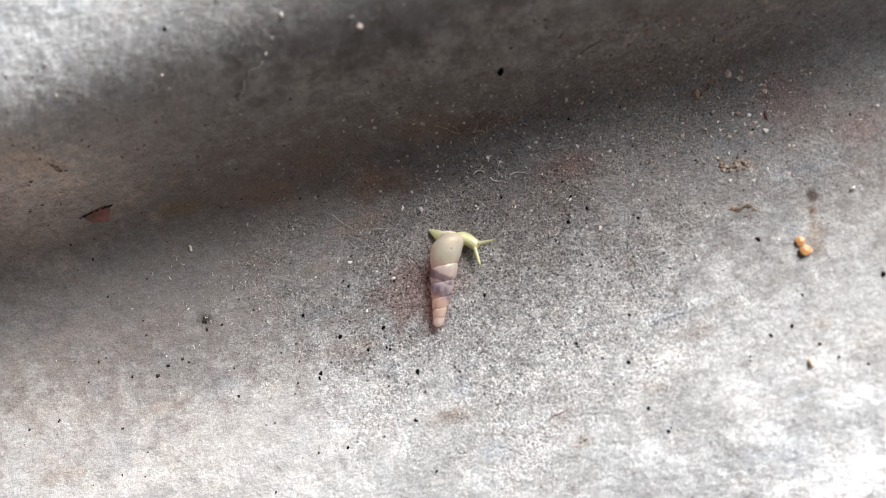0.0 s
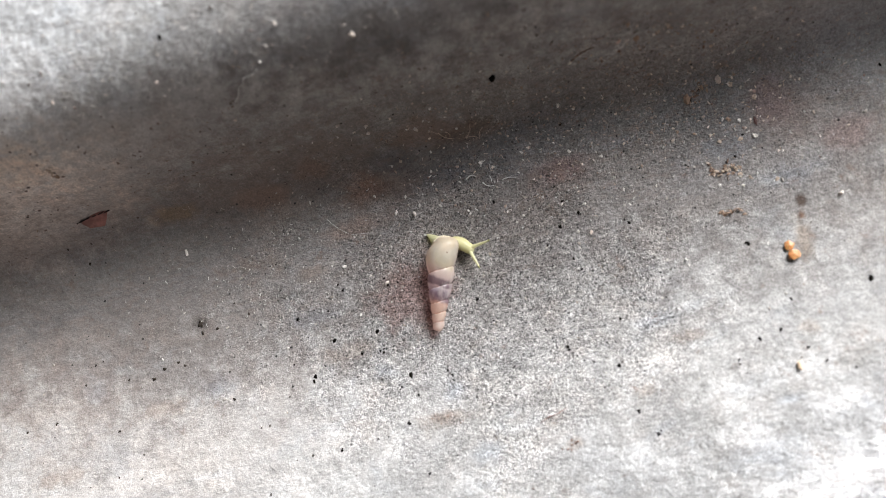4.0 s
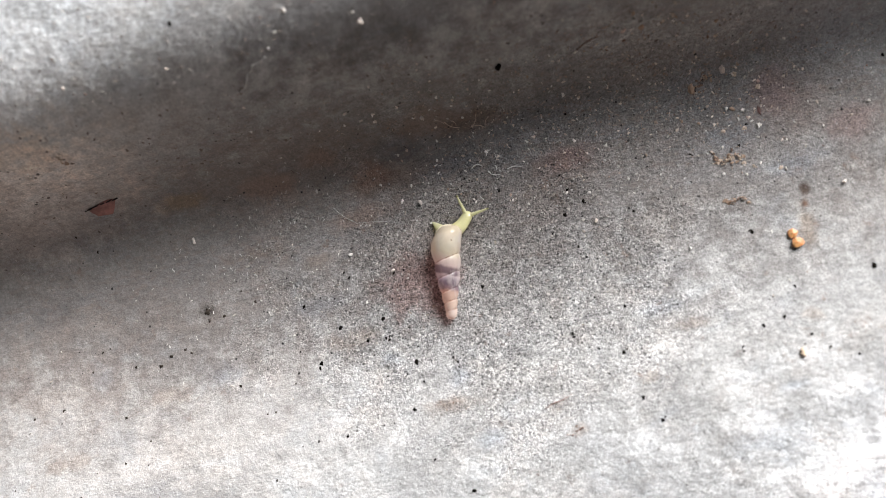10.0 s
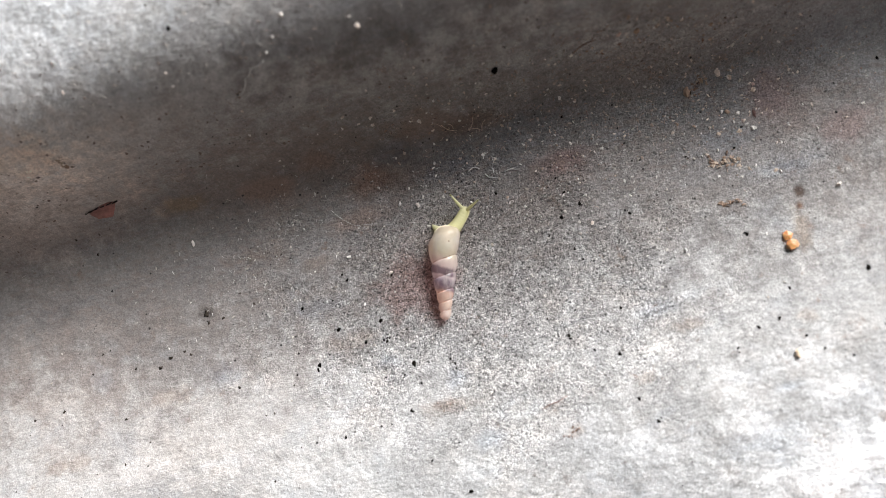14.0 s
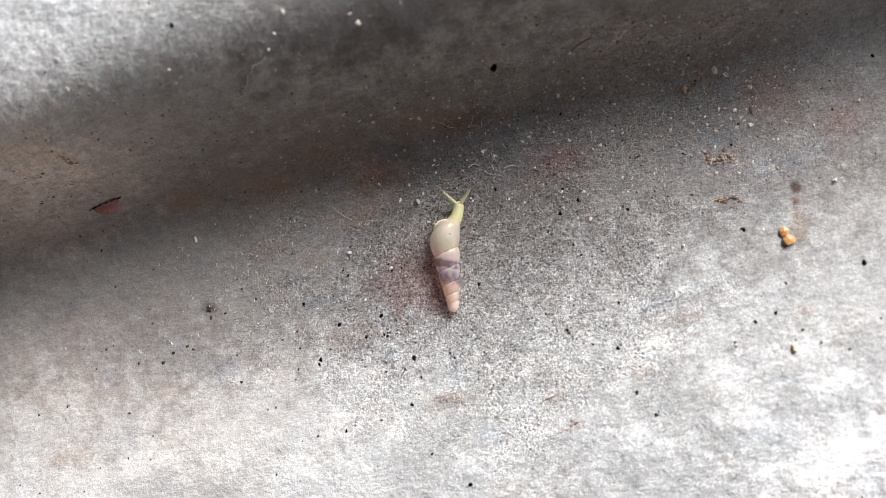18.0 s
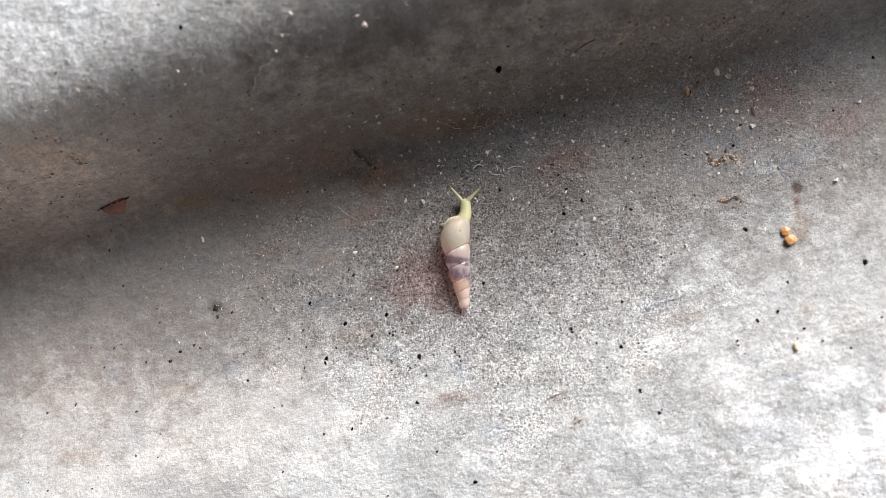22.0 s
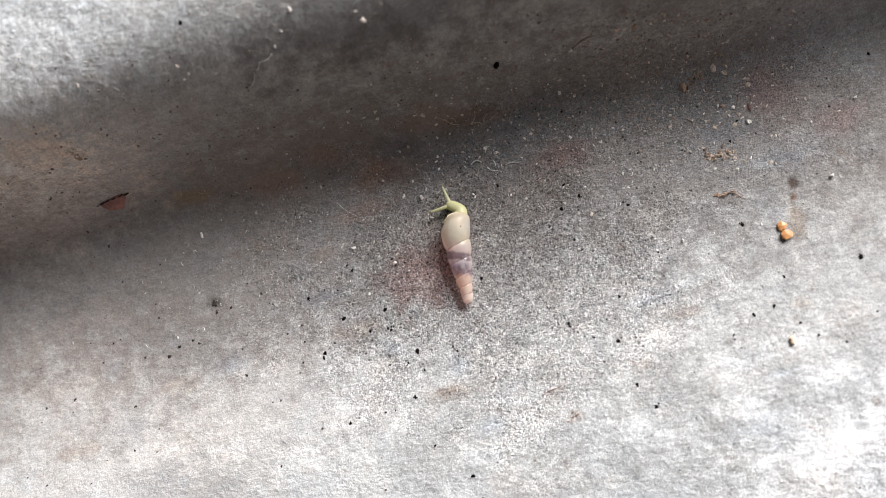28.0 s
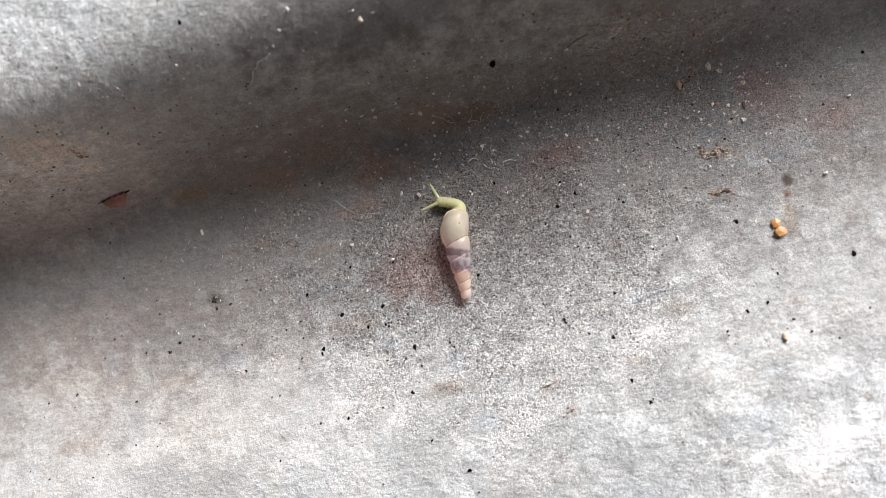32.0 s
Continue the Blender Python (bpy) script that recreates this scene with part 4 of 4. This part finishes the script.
for name, x, y, r, mat, label in (("pebble", 40.6, 12.1, 0.5, SAND, "rounded grey pebble on the sheet"), ("pebble", 36.3, 10.7, 0.55, TANNED, "tan pebble beside the debris"), ("pebble", 39.5, -22.5, 0.5, PEACH, "pale peach pebble on the sheet"), ("dark_seed", 12.6, 20.4, 0.55, BLACK, "flat black seed on the sheet")):
    bm = lump(int(x * 3) % 50, 0.5, 3, (1.0, 0.7, 0.35))
    bmesh.ops.scale(bm, verts=bm.verts, vec=(r * MM,) * 3)
    ob = part(name, bm, mat)
    ob.matrix_world = on_sheet(x, y, 80)
    tagged(ob, label, name.split("_")[-1])

# reddish sliver
bm = strand([(-1.9 * MM, -0.2 * MM, 0.08 * MM), (-0.6 * MM, 0.05 * MM, 0.12 * MM), (0.7 * MM, 0.02 * MM, 0.1 * MM), (1.9 * MM, 0.25 * MM, 0.06 * MM)], [0.03 * MM, 0.06 * MM, 0.05 * MM, 0.02 * MM], 6)
ob = part("wood_sliver", bm, plain("reddish_wood", (0.22, 0.10, 0.07), 0.8))
ob.matrix_world = on_sheet(9.3, -21.6, 8)
tagged(ob, "thin reddish-brown wood sliver", "sliver")


def thread(x0, y0, x1, y1, bow, r, label, material=None):
    pts = []
    for k in range(9):
        s = k / 8
        x, y = x0 + (x1 - x0) * s - (y1 - y0) * bow * math.sin(math.pi * s), y0 + (y1 - y0) * s + (x1 - x0) * bow * math.sin(math.pi * s)
        pts.append((x * MM, y * MM, height(x * MM, y * MM) + 0.14 * MM))
    name = "twig" if "twig" in label else "stalk" if "stalk" in label else "thread"
    ob = part(name, strand(pts, [r * MM * (1 - 0.5 * (k / 8) ** 2) for k in range(9)], 5), material or FIBRE)
    return tagged(ob, label, name)


thread(-14.4, 8.0, -11.7, 5.3, -0.05, 0.04, "fine straight white hair on the sheet")
thread(-11.7, 5.2, -3.8, 2.9, 0.05, 0.022, "hair-thin pale strand leading towards the snail")
thread(5.6, 8.2, 7.2, 8.1, 0.25, 0.085, "white curled fibre on the sheet")
thread(8.0, 9.3, 8.8, 10.0, 0.20, 0.085, "white curled fibre on the sheet")
thread(7.7, 7.3, 9.1, 6.5, -0.15, 0.085, "white curled fibre on the sheet")
thread(8.8, 7.9, 8.9, 7.1, 0.10, 0.085, "white curled fibre on the sheet")
thread(10.3, 6.9, 12.2, 6.7, 0.12, 0.085, "white curled fibre on the sheet")
thread(2.5, 15.8, 3.7, 15.1, 0.15, 0.050, "tan curled plant fibre on the sheet", STRAW)
thread(3.8, 15.3, 5.6, 14.0, -0.12, 0.060, "tan curled plant fibre on the sheet", STRAW)
thread(4.7, 15.2, 5.2, 14.4, 0.20, 0.050, "tan curled plant fibre on the sheet", STRAW)
thread(7.2, 13.7, 8.1, 15.3, -0.15, 0.060, "tan curled plant fibre on the sheet", STRAW)
thread(7.6, 13.7, 8.9, 13.0, 0.12, 0.060, "tan curled plant fibre on the sheet", STRAW)
thread(8.9, 13.2, 9.7, 14.4, 0.15, 0.050, "tan curled plant fibre on the sheet", STRAW)
thread(-13.5, 28.9, -15.4, 28.4, 0.10, 0.085, "pale curled fibre on the sheet")
thread(-15.4, 28.4, -16.6, 27.5, 0.10, 0.075, "pale curled fibre on the sheet")
thread(-16.6, 27.5, -18.0, 26.0, 0.08, 0.070, "pale curled fibre on the sheet")
thread(22.6, 19.6, 25.7, 20.5, 0.08, 0.080, "thin dark twig bent at one end", BROWN)
thread(26.0, 21.3, 27.6, 21.8, -0.10, 0.060, "thin tan stalk lying flat", TANNED)

PALECHIP = plain("lime_chip", (0.74, 0.70, 0.64), 0.6, 1500, 0.2)
PINKCHIP = plain("pinkish_chip", (0.62, 0.44, 0.38), 0.7, 1500, 0.25)
DARKRED = plain("bark_chip", (0.16, 0.085, 0.075), 0.8, 1500, 0.4)


def chip(x, y, r, material, label):
    """A small flat broken piece, no two alike."""
    r *= 0.85
    turn, slim = random.uniform(0, 360), random.uniform(0.4, 0.8)
    outline = [(r * random.uniform(0.45, 1.25) * math.cos(k * 1.0472), r * slim * random.uniform(0.4, 1.25) * math.sin(k * 1.0472)) for k in range(6)]
    return flake("chip", x, y, turn, outline, 0.22 * r, material, label, "chip", random.uniform(-12, 12), False)


chip(40.7, 6.8, 0.60, TANNED, "flat tan husk chip among the crumbs")
chip(42.0, 6.3, 0.42, PALECHIP, "small white chip of lime on the sheet")
chip(42.2, 5.3, 0.42, PINKCHIP, "small pinkish stone chip on the sheet")
chip(43.9, 5.8, 0.75, DARKRED, "dark reddish chip of bark")
chip(43.3, 4.0, 0.50, PALECHIP, "small white chip of lime on the sheet")
chip(41.5, 4.1, 0.50, STRAW, "straw-coloured crumb chip among brown debris")
chip(38.0, 5.5, 0.42, PALECHIP, "small white chip of lime on the sheet")
chip(38.8, 4.4, 0.40, STRAW, "straw-coloured crumb chip among brown debris")
chip(38.1, 2.5, 0.35, PALECHIP, "small white chip of lime on the sheet")
chip(44.8, 9.4, 0.40, PINKCHIP, "small pinkish stone chip on the sheet")
chip(44.6, 8.6, 0.50, STRAW, "straw-coloured crumb chip among brown debris")
chip(42.1, 11.1, 0.55, STRAW, "straw-coloured crumb chip among brown debris")
chip(38.4, 11.7, 0.60, TANNED, "flat tan husk chip among the crumbs")
chip(36.7, 10.7, 0.60, TANNED, "flat tan husk chip among the crumbs")
chip(41.1, -0.7, 0.42, STRAW, "straw-coloured crumb chip among brown debris")
chip(40.0, -1.4, 0.36, PALECHIP, "small white chip of lime on the sheet")
chip(44.1, -1.7, 0.50, STRAW, "straw-coloured crumb chip among brown debris")
chip(46.0, 1.4, 0.28, PALECHIP, "small white chip of lime on the sheet")
chip(28.6, 20.4, 0.50, PINKCHIP, "small pinkish stone chip on the sheet")
chip(30.9, 20.2, 0.60, TANNED, "flat tan husk chip among the crumbs")
chip(33.6, 20.2, 0.42, STRAW, "straw-coloured crumb chip among brown debris")
chip(34.8, 20.5, 0.50, STRAW, "straw-coloured crumb chip among brown debris")
chip(36.6, 20.0, 0.40, STRAW, "straw-coloured crumb chip among brown debris")
chip(40.3, 18.4, 0.60, TANNED, "flat tan husk chip among the crumbs")
chip(22.4, 19.5, 0.55, PALECHIP, "small white chip of lime on the sheet")
chip(30.0, 22.0, 0.60, TANNED, "flat tan husk chip among the crumbs")
chip(39.2, 16.8, 0.50, RUSTY, "rusty brown crumb chip on the sheet")
chip(40.2, 16.6, 0.45, STRAW, "straw-coloured crumb chip among brown debris")
chip(42.9, 15.1, 0.45, PALECHIP, "small white chip of lime on the sheet")
chip(26.3, 19.0, 0.40, STRAW, "straw-coloured crumb chip among brown debris")
chip(21.8, 13.6, 0.40, STRAW, "straw-coloured crumb chip among brown debris")
chip(1.1, 16.7, 0.45, PALECHIP, "small white chip of lime on the sheet")
chip(11.6, 13.0, 0.35, STRAW, "straw-coloured crumb chip among brown debris")
chip(8.3, 10.0, 0.38, PALECHIP, "small white chip of lime on the sheet")
chip(9.6, 8.9, 0.40, PALECHIP, "small white chip of lime on the sheet")
chip(14.9, 10.1, 0.34, PINKCHIP, "small pinkish stone chip on the sheet")


def stuff(name, count, kind, seed, label, category, material, spread):
    """Countless small bits joined into one piece."""
    rng = random.Random(seed)
    verts, faces = [], []
    for _ in range(count):
        x, y = spread(rng)
        m = on_sheet(x, y, rng.uniform(0, 360))
        if kind == "fibre":
            l, w = rng.uniform(0.08, 0.32), rng.uniform(0.02, 0.045)
            pts = [(-l, 0, 0.06), (-l * 0.3, rng.uniform(-.1, .1), 0.12), (l * 0.4, rng.uniform(-.12, .12), 0.12), (l, 0, 0.05)]
            b = len(verts)
            for p in pts:
                for dy, dz in ((w, 0), (-w, 0), (0, w * 1.4)):
                    verts.append(m @ Vector((p[0] * MM, (p[1] + dy) * MM, (p[2] + dz) * MM)))
            for i in range(3):
                for j in range(3):
                    faces.append((b + 3 * i + j, b + 3 * i + (j + 1) % 3, b + 3 * i + 3 + (j + 1) % 3, b + 3 * i + 3 + j))
        elif kind == "flake":
            r, thin = rng.uniform(0.11, 0.30), rng.uniform(0.35, 0.7)
            b = len(verts)
            ring = [(math.cos(k * 1.047) * rng.uniform(0.6, 1.3), math.sin(k * 1.047) * thin * rng.uniform(0.6, 1.3)) for k in range(6)]
            lean = rng.uniform(-0.35, 0.35)
            for lift, s in ((-0.03, 1.0), (0.06, 0.85)):
                for cx, cy in ring:
                    verts.append(m @ Vector((cx * s * r * MM, cy * s * r * MM, (lift + 0.04 + r * lean * cx * (lift > 0)) * MM)))
            for k in range(6):
                q = (k + 1) % 6
                faces.append((b + k, b + q, b + 6 + q, b + 6 + k))
            faces.append(tuple(range(b + 6, b + 12)))
        else:
            r = rng.choice((0.06, 0.08, 0.1, 0.13, 0.18)) * rng.uniform(0.7, 1.2)
            b = len(verts)
            ring = [(math.cos(k * 1.2566 + 0.3) * rng.uniform(0.7, 1.2), math.sin(k * 1.2566 + 0.3) * rng.uniform(0.6, 1.1)) for k in range(5)]
            for cx, cy in ring:
                verts.append(m @ Vector((cx * r * MM, cy * r * MM, -0.05 * MM)))
            for cx, cy in ring:
                verts.append(m @ Vector((cx * 0.8 * r * MM, cy * 0.8 * r * MM, r * 0.35 * MM)))
            verts.append(m @ Vector((0, 0, r * 0.7 * MM)))
            for k in range(5):
                q = (k + 1) % 5
                faces += [(b + k, b + q, b + 5 + q, b + 5 + k), (b + 5 + k, b + 5 + q, b + 10)]
    me = bpy.data.meshes.new(name)
    me.from_pydata([tuple(v) for v in verts], [], faces)
    me.materials.append(material)
    return tagged(new(name, me), label, category, kind="stuff")


def island(name, dark, light, rough=0.7):
    n = Nodes(name)
    g = n.tree.nodes.new("ShaderNodeNewGeometry")
    return n.done(n.ramp(g.outputs["Random Per Island"], (0.0, dark), (1.0, light)), rough)


def everywhere(rng):
    return rng.uniform(-72, 64), rng.uniform(-46, 46)


def middle(rng):
    return rng.gauss(8, 24), rng.gauss(3, 10)


stuff("dark_specks", 520, "grain", 11, "countless tiny dark specks of dirt", "dirt", island("dirt_specks", (0.03, 0.026, 0.023), (0.13, 0.11, 0.095)), everywhere)
stuff("dark_specks", 520, "grain", 12, "countless tiny dark specks of dirt", "dirt", island("dirt_specks", (0.010, 0.009, 0.009), (0.045, 0.04, 0.036)), middle)
stuff("sand_dust", 320, "flake", 13, "scattered fine pale sand", "sand", island("sand_dust", (0.35, 0.30, 0.25), (0.75, 0.73, 0.69)), middle)


def trough(rng):
    x = rng.gauss(28, 17)
    return x, rng.gauss(15 - 0.08 * x, 5)


stuff("brown_crumbs", 420, "fibre", 16, "countless flat rusty and tan crumbs in the trough", "crumbs", island("brown_crumbs", (0.22, 0.12, 0.09), (0.62, 0.50, 0.40)), trough)
stuff("tan_flakes", 270, "flake", 21, "flat tan and rusty flakes strewn along the trough", "flakes", island("tan_flakes", (0.30, 0.20, 0.15), (0.86, 0.76, 0.66)), trough)
stuff("brown_crumbs", 420, "grain", 17, "countless flat rusty and tan crumbs in the trough", "crumbs", island("brown_crumbs", (0.20, 0.11, 0.08), (0.55, 0.45, 0.37)), trough)


def far_slope(rng):
    return rng.uniform(-66, 60), rng.triangular(8, 44, 24)


stuff("dark_specks", 300, "flake", 18, "countless tiny dark specks of dirt", "dirt", island("dirt_specks", (0.13, 0.10, 0.09), (0.24, 0.18, 0.15)), far_slope)
stuff("pale_specks", 600, "fibre", 19, "fine tan flecks and cement fibres", "dirt", island("pale_flecks", (0.26, 0.17, 0.12), (0.66, 0.6, 0.54)), far_slope)


def left_middle(rng):
    return rng.gauss(-27, 7), rng.gauss(1, 5)


stuff("fibre_bits", 120, "fibre", 15, "short pale cement fibres showing on the sheet", "fibres", island("fibre_bits", (0.4, 0.38, 0.35), (0.75, 0.74, 0.72)), left_middle)
stuff("fibre_bits", 260, "fibre", 14, "short pale cement fibres showing on the sheet", "fibres", island("fibre_bits", (0.4, 0.38, 0.35), (0.75, 0.74, 0.72)), middle)


# ---- what moves ----
def motions():
    rows = {"snail": [], "head": [], "left": [], "right": [], "tail": [], "neck": [[] for _ in range(16)]}

    def at(p, lift):
        return Vector((p[0] * MM, p[1] * MM, height(0, p[1] * MM) + lift * MM))

    def aim(p, d):
        """A pose at p with y along d, z as far up as can be."""
        d = d.normalized()
        side = d.cross(Vector((0, 0, 1))).normalized()
        m = Matrix((side, d, side.cross(d))).transposed().to_4x4()
        m.translation = p
        return m

    def crawl(t, centre, yaw, base, fork, tip_a, tip_b, tail):
        """The snail's pose at t; places in millimetres on the plan."""
        m = on_sheet(centre[0], centre[1], yaw)
        m = on_sheet(centre[0], centre[1] - m[1][2] * 2.0, yaw)
        back = m.inverted()
        rows["snail"].append((t, m))
        b, f = back @ at(base, 1.2), back @ at(fork, 1.2)
        start = Vector((0.25, 1.2, 1.1)) * MM
        bend = b + (b - start).normalized() * (f - b).length * 0.35
        spine = []
        for i in range(17):
            s = i / 16 * 2
            if s < 1:
                p = start.lerp(b, s)
                q = b
            else:
                s -= 1
                p = b * (1 - s) ** 2 + bend * 2 * s * (1 - s) + f * s * s
            spine.append(p)
        for i in range(16):
            rows["neck"][i].append((t, aim(spine[i], spine[i + 1] - spine[max(i - 1, 0)])))
        way = (f - spine[14]).normalized()
        rows["head"].append((t, aim(f - way * 0.25 * MM, way)))
        for key, tip in (("left", tip_a), ("right", tip_b)):
            e = back @ at(tip, 1.6)
            flat = Vector((e.x - f.x, e.y - f.y, 0))
            rise = math.sqrt(max(0.02, 1 - min(1.0, flat.length / (2.95 * MM)) ** 2))
            d = flat.normalized() * math.sqrt(1 - min(0.9, rise) ** 2) + Vector((0, 0, min(0.9, rise)))
            side = Vector((-way.y, way.x, 0)) * (0.22 * MM if (way.x * flat.y - way.y * flat.x) > 0 else -0.22 * MM)
            rows[key].append((t, aim(f + side * 0.7 + Vector((0, 0, 0.15 * MM)), d)))
        e = back @ at(tail, 0.3)
        root = Vector((0.3, 1.5, 0.6)) * MM
        out = (e - root).normalized()
        rows["tail"].append((t, aim(e - out * 2.6 * MM, out)))

    crawl(0, (-0.26, 0.24), -18.9, (2.04, 0.96), (3.73, -0.23), (6.42, -0.45), (3.95, -3.45), (-1.95, 2.99))
    crawl(1, (-0.02, -0.05), -13.9, (2.16, 0.77), (3.78, -0.69), (6.46, -0.69), (4.16, -3.60), (-1.65, 2.97))
    crawl(3, (0.12, 0.03), -17.1, (2.21, 0.81), (4.06, -0.72), (6.82, -1.02), (4.34, -3.75), (-1.33, 2.87))
    crawl(6, (0.03, 0.29), -10.7, (2.21, 1.06), (3.72, 1.19), (5.01, 3.41), (6.59, -0.01), (-1.28, 2.76))
    crawl(7, (0.03, -0.01), -10.4, (2.01, 1.18), (4.02, 1.41), (4.48, 3.77), (6.42, 1.11), (-1.41, 2.87))
    crawl(8, (-0.01, 0.06), -9.6, (2.23, 1.33), (3.93, 1.86), (4.25, 4.26), (6.86, 1.42), (-1.39, 2.94))
    crawl(9, (0.05, 0.47), -8.8, (2.01, 1.53), (3.78, 2.33), (3.64, 4.78), (6.79, 2.45), (-1.30, 2.84))
    crawl(10, (-0.14, 0.02), -8.5, (1.96, 1.34), (3.62, 2.61), (3.09, 5.09), (6.61, 2.95), (-1.29, 2.86))
    crawl(11, (-0.06, 0.19), -9.6, (2.05, 1.51), (3.92, 2.95), (3.56, 5.48), (6.92, 3.00), (-1.27, 2.83))
    crawl(12, (-0.04, 0.20), -10.9, (2.01, 1.62), (3.99, 3.19), (3.37, 5.64), (6.56, 3.35), (-1.18, 2.84))
    crawl(13, (-0.08, 0.23), -10.4, (1.86, 1.82), (3.97, 3.29), (3.15, 5.57), (6.18, 3.83), (-1.16, 2.78))
    crawl(14, (-0.02, 0.21), -11.4, (1.88, 1.67), (3.94, 3.52), (2.74, 5.59), (6.07, 4.08), (-1.03, 2.75))
    crawl(17, (0.10, 0.59), -7.5, (1.87, 2.08), (3.16, 4.00), (1.13, 5.71), (5.10, 5.52), (-0.91, 2.54))
    crawl(18, (0.21, 0.42), -6.1, (2.02, 2.08), (3.19, 3.88), (1.66, 5.99), (5.31, 5.51), (-0.87, 2.42))
    crawl(19, (0.43, 0.59), -5.3, (2.13, 2.43), (3.26, 4.02), (1.81, 6.20), (5.43, 5.50), (-0.56, 2.34))
    crawl(20, (0.44, 0.51), -6.6, (2.34, 2.16), (3.19, 3.90), (1.81, 6.38), (5.47, 5.51), (-0.61, 2.29))
    crawl(21, (0.75, 0.46), -6.9, (2.43, 2.17), (3.33, 4.15), (2.18, 6.58), (5.66, 5.29), (-0.56, 2.17))
    crawl(22, (1.00, 0.56), -5.6, (2.75, 2.26), (3.49, 4.20), (2.19, 6.67), (6.04, 5.59), (-0.65, 2.21))
    crawl(23, (1.07, 0.53), -5.4, (2.71, 2.42), (3.54, 4.42), (2.03, 6.71), (5.78, 5.82), (-0.52, 2.09))
    crawl(24, (1.15, 0.54), -4.6, (2.60, 2.32), (3.05, 4.41), (0.90, 6.09), (4.53, 6.31), (-0.37, 2.01))
    crawl(25, (1.07, 0.46), -1.6, (2.45, 2.26), (2.36, 4.18), (-0.40, 5.09), (2.93, 6.64), (-0.46, 1.93))
    crawl(28, (1.31, 0.39), -3.1, (2.64, 2.29), (1.47, 3.80), (-1.64, 3.65), (0.92, 6.71), (-0.25, 1.73))
    crawl(29, (1.34, 0.58), -1.5, (2.69, 2.57), (0.76, 4.06), (-2.10, 3.37), (-0.18, 6.14), (-0.09, 1.90))
    crawl(30, (1.30, 0.60), -4.0, (2.73, 2.56), (0.71, 3.99), (-2.33, 3.21), (-0.67, 6.27), (0.05, 1.94))
    crawl(31, (1.32, 0.16), -2.8, (2.59, 2.17), (0.33, 3.67), (-2.57, 3.14), (-0.91, 5.91), (-0.08, 1.63))
    crawl(32, (1.58, 0.39), -3.5, (2.91, 2.31), (0.48, 4.16), (-2.48, 3.73), (-0.37, 6.94), (0.24, 1.76))
    walk(snail, rows["snail"])
    for key in ("head", "left", "right", "tail"):
        walk(snail_parts[key], rows[key])
    for i in range(16):
        walk(snail_parts["neck"][i], rows["neck"][i])

    bug = []

    def step(t, x, y, turn):
        if bug:
            last = bug[-1][2]
            while turn - last > 180:
                turn -= 360
            while turn - last < -180:
                turn += 360
        bug.append((t, on_sheet(x, y, turn), turn))

    step(0, -70, 40, -60)
    step(17.5, -70, 40, -100)
    step(18.3, -50, 35.5, -100)
    step(18.5, -43.4, 34.6, -97)
    step(18.6, -41.8, 34.4, -104)
    step(18.7, -36.7, 33.1, -119)
    step(18.8, -33.3, 31.2, -146)
    step(19, -29.9, 26.1, -146)
    step(19.2, -29.7, 25, -117)
    step(19.4, -26.5, 23.4, -113)
    step(19.6, -19.8, 20.5, -145)
    step(19.8, -17, 16.5, -219)
    step(20, -18.3, 14.9, -219)
    step(20.2, -18.2, 15.1, -139)
    step(20.6, -9.4, 17, -98)
    step(21, -7.9, 16.8, -98)
    step(21.4, -8.2, 17, -98)
    step(21.8, -8.7, 16.3, -172)
    step(22.2, -7.8, 10.1, -129)
    step(22.4, -6.2, 8.8, -209)
    step(22.6, -9.6, 10, -274)
    step(22.8, -16.8, 10.5, -278)
    step(23, -26.6, 11.9, -268)
    step(23.2, -33.8, 11.7, -271)
    step(23.4, -42.5, 11.8, -247)
    step(23.6, -48.8, 9.1, -252)
    step(23.8, -53.4, 7.6, -279)
    step(24, -59.3, 8.5, -264)
    step(24.2, -65, 7.9, -275)
    step(24.4, -73.5, 8.6, -238)
    step(25, -84, 2, -175)
    step(26, -82, -22, -131)
    step(27.5, -66, -36, -84)
    step(28.8, -48, -34, -38)
    step(29.2, -41.8, -26.1, 8)
    step(29.3, -43, -17.8, 22)
    step(29.4, -45.9, -10.6, 34)
    step(29.5, -50.5, -3.7, 23)
    step(29.6, -53.2, 2.6, -1)
    step(29.7, -53.1, 6.6, -0)
    step(29.8, -53.1, 10.2, 29)
    step(29.9, -54.5, 12.7, 32)
    step(30, -56, 15.1, 32)
    step(30.1, -56.8, 15.9, 32)
    step(30.3, -56.9, 16.1, 40)
    step(30.4, -57.9, 17.3, 56)
    step(30.5, -61.8, 19.9, 63)
    step(30.7, -65.9, 22, 58)
    step(32, -74, 27, 58)
    walk(insect, [(t, m) for t, m, _ in bug])
    for leg, s, k, y in insect_legs:
        swing = []
        for i in range(321):
            t = i / 10
            walking = 18.4 < t < 20.0 or 20.2 < t < 20.7 or 21.9 < t < 24.5 or 29.1 < t < 30.9
            if walking or i in (0, 320) or i % 20 == 0:
                a = (18 if (i + k + (s > 0)) % 2 else -18) if walking else 0
                swing.append((t, pose(s * 0.2 * MM, y * MM, 0.58 * MM, 0, 0, a)))
        walk(leg, swing)


motions()
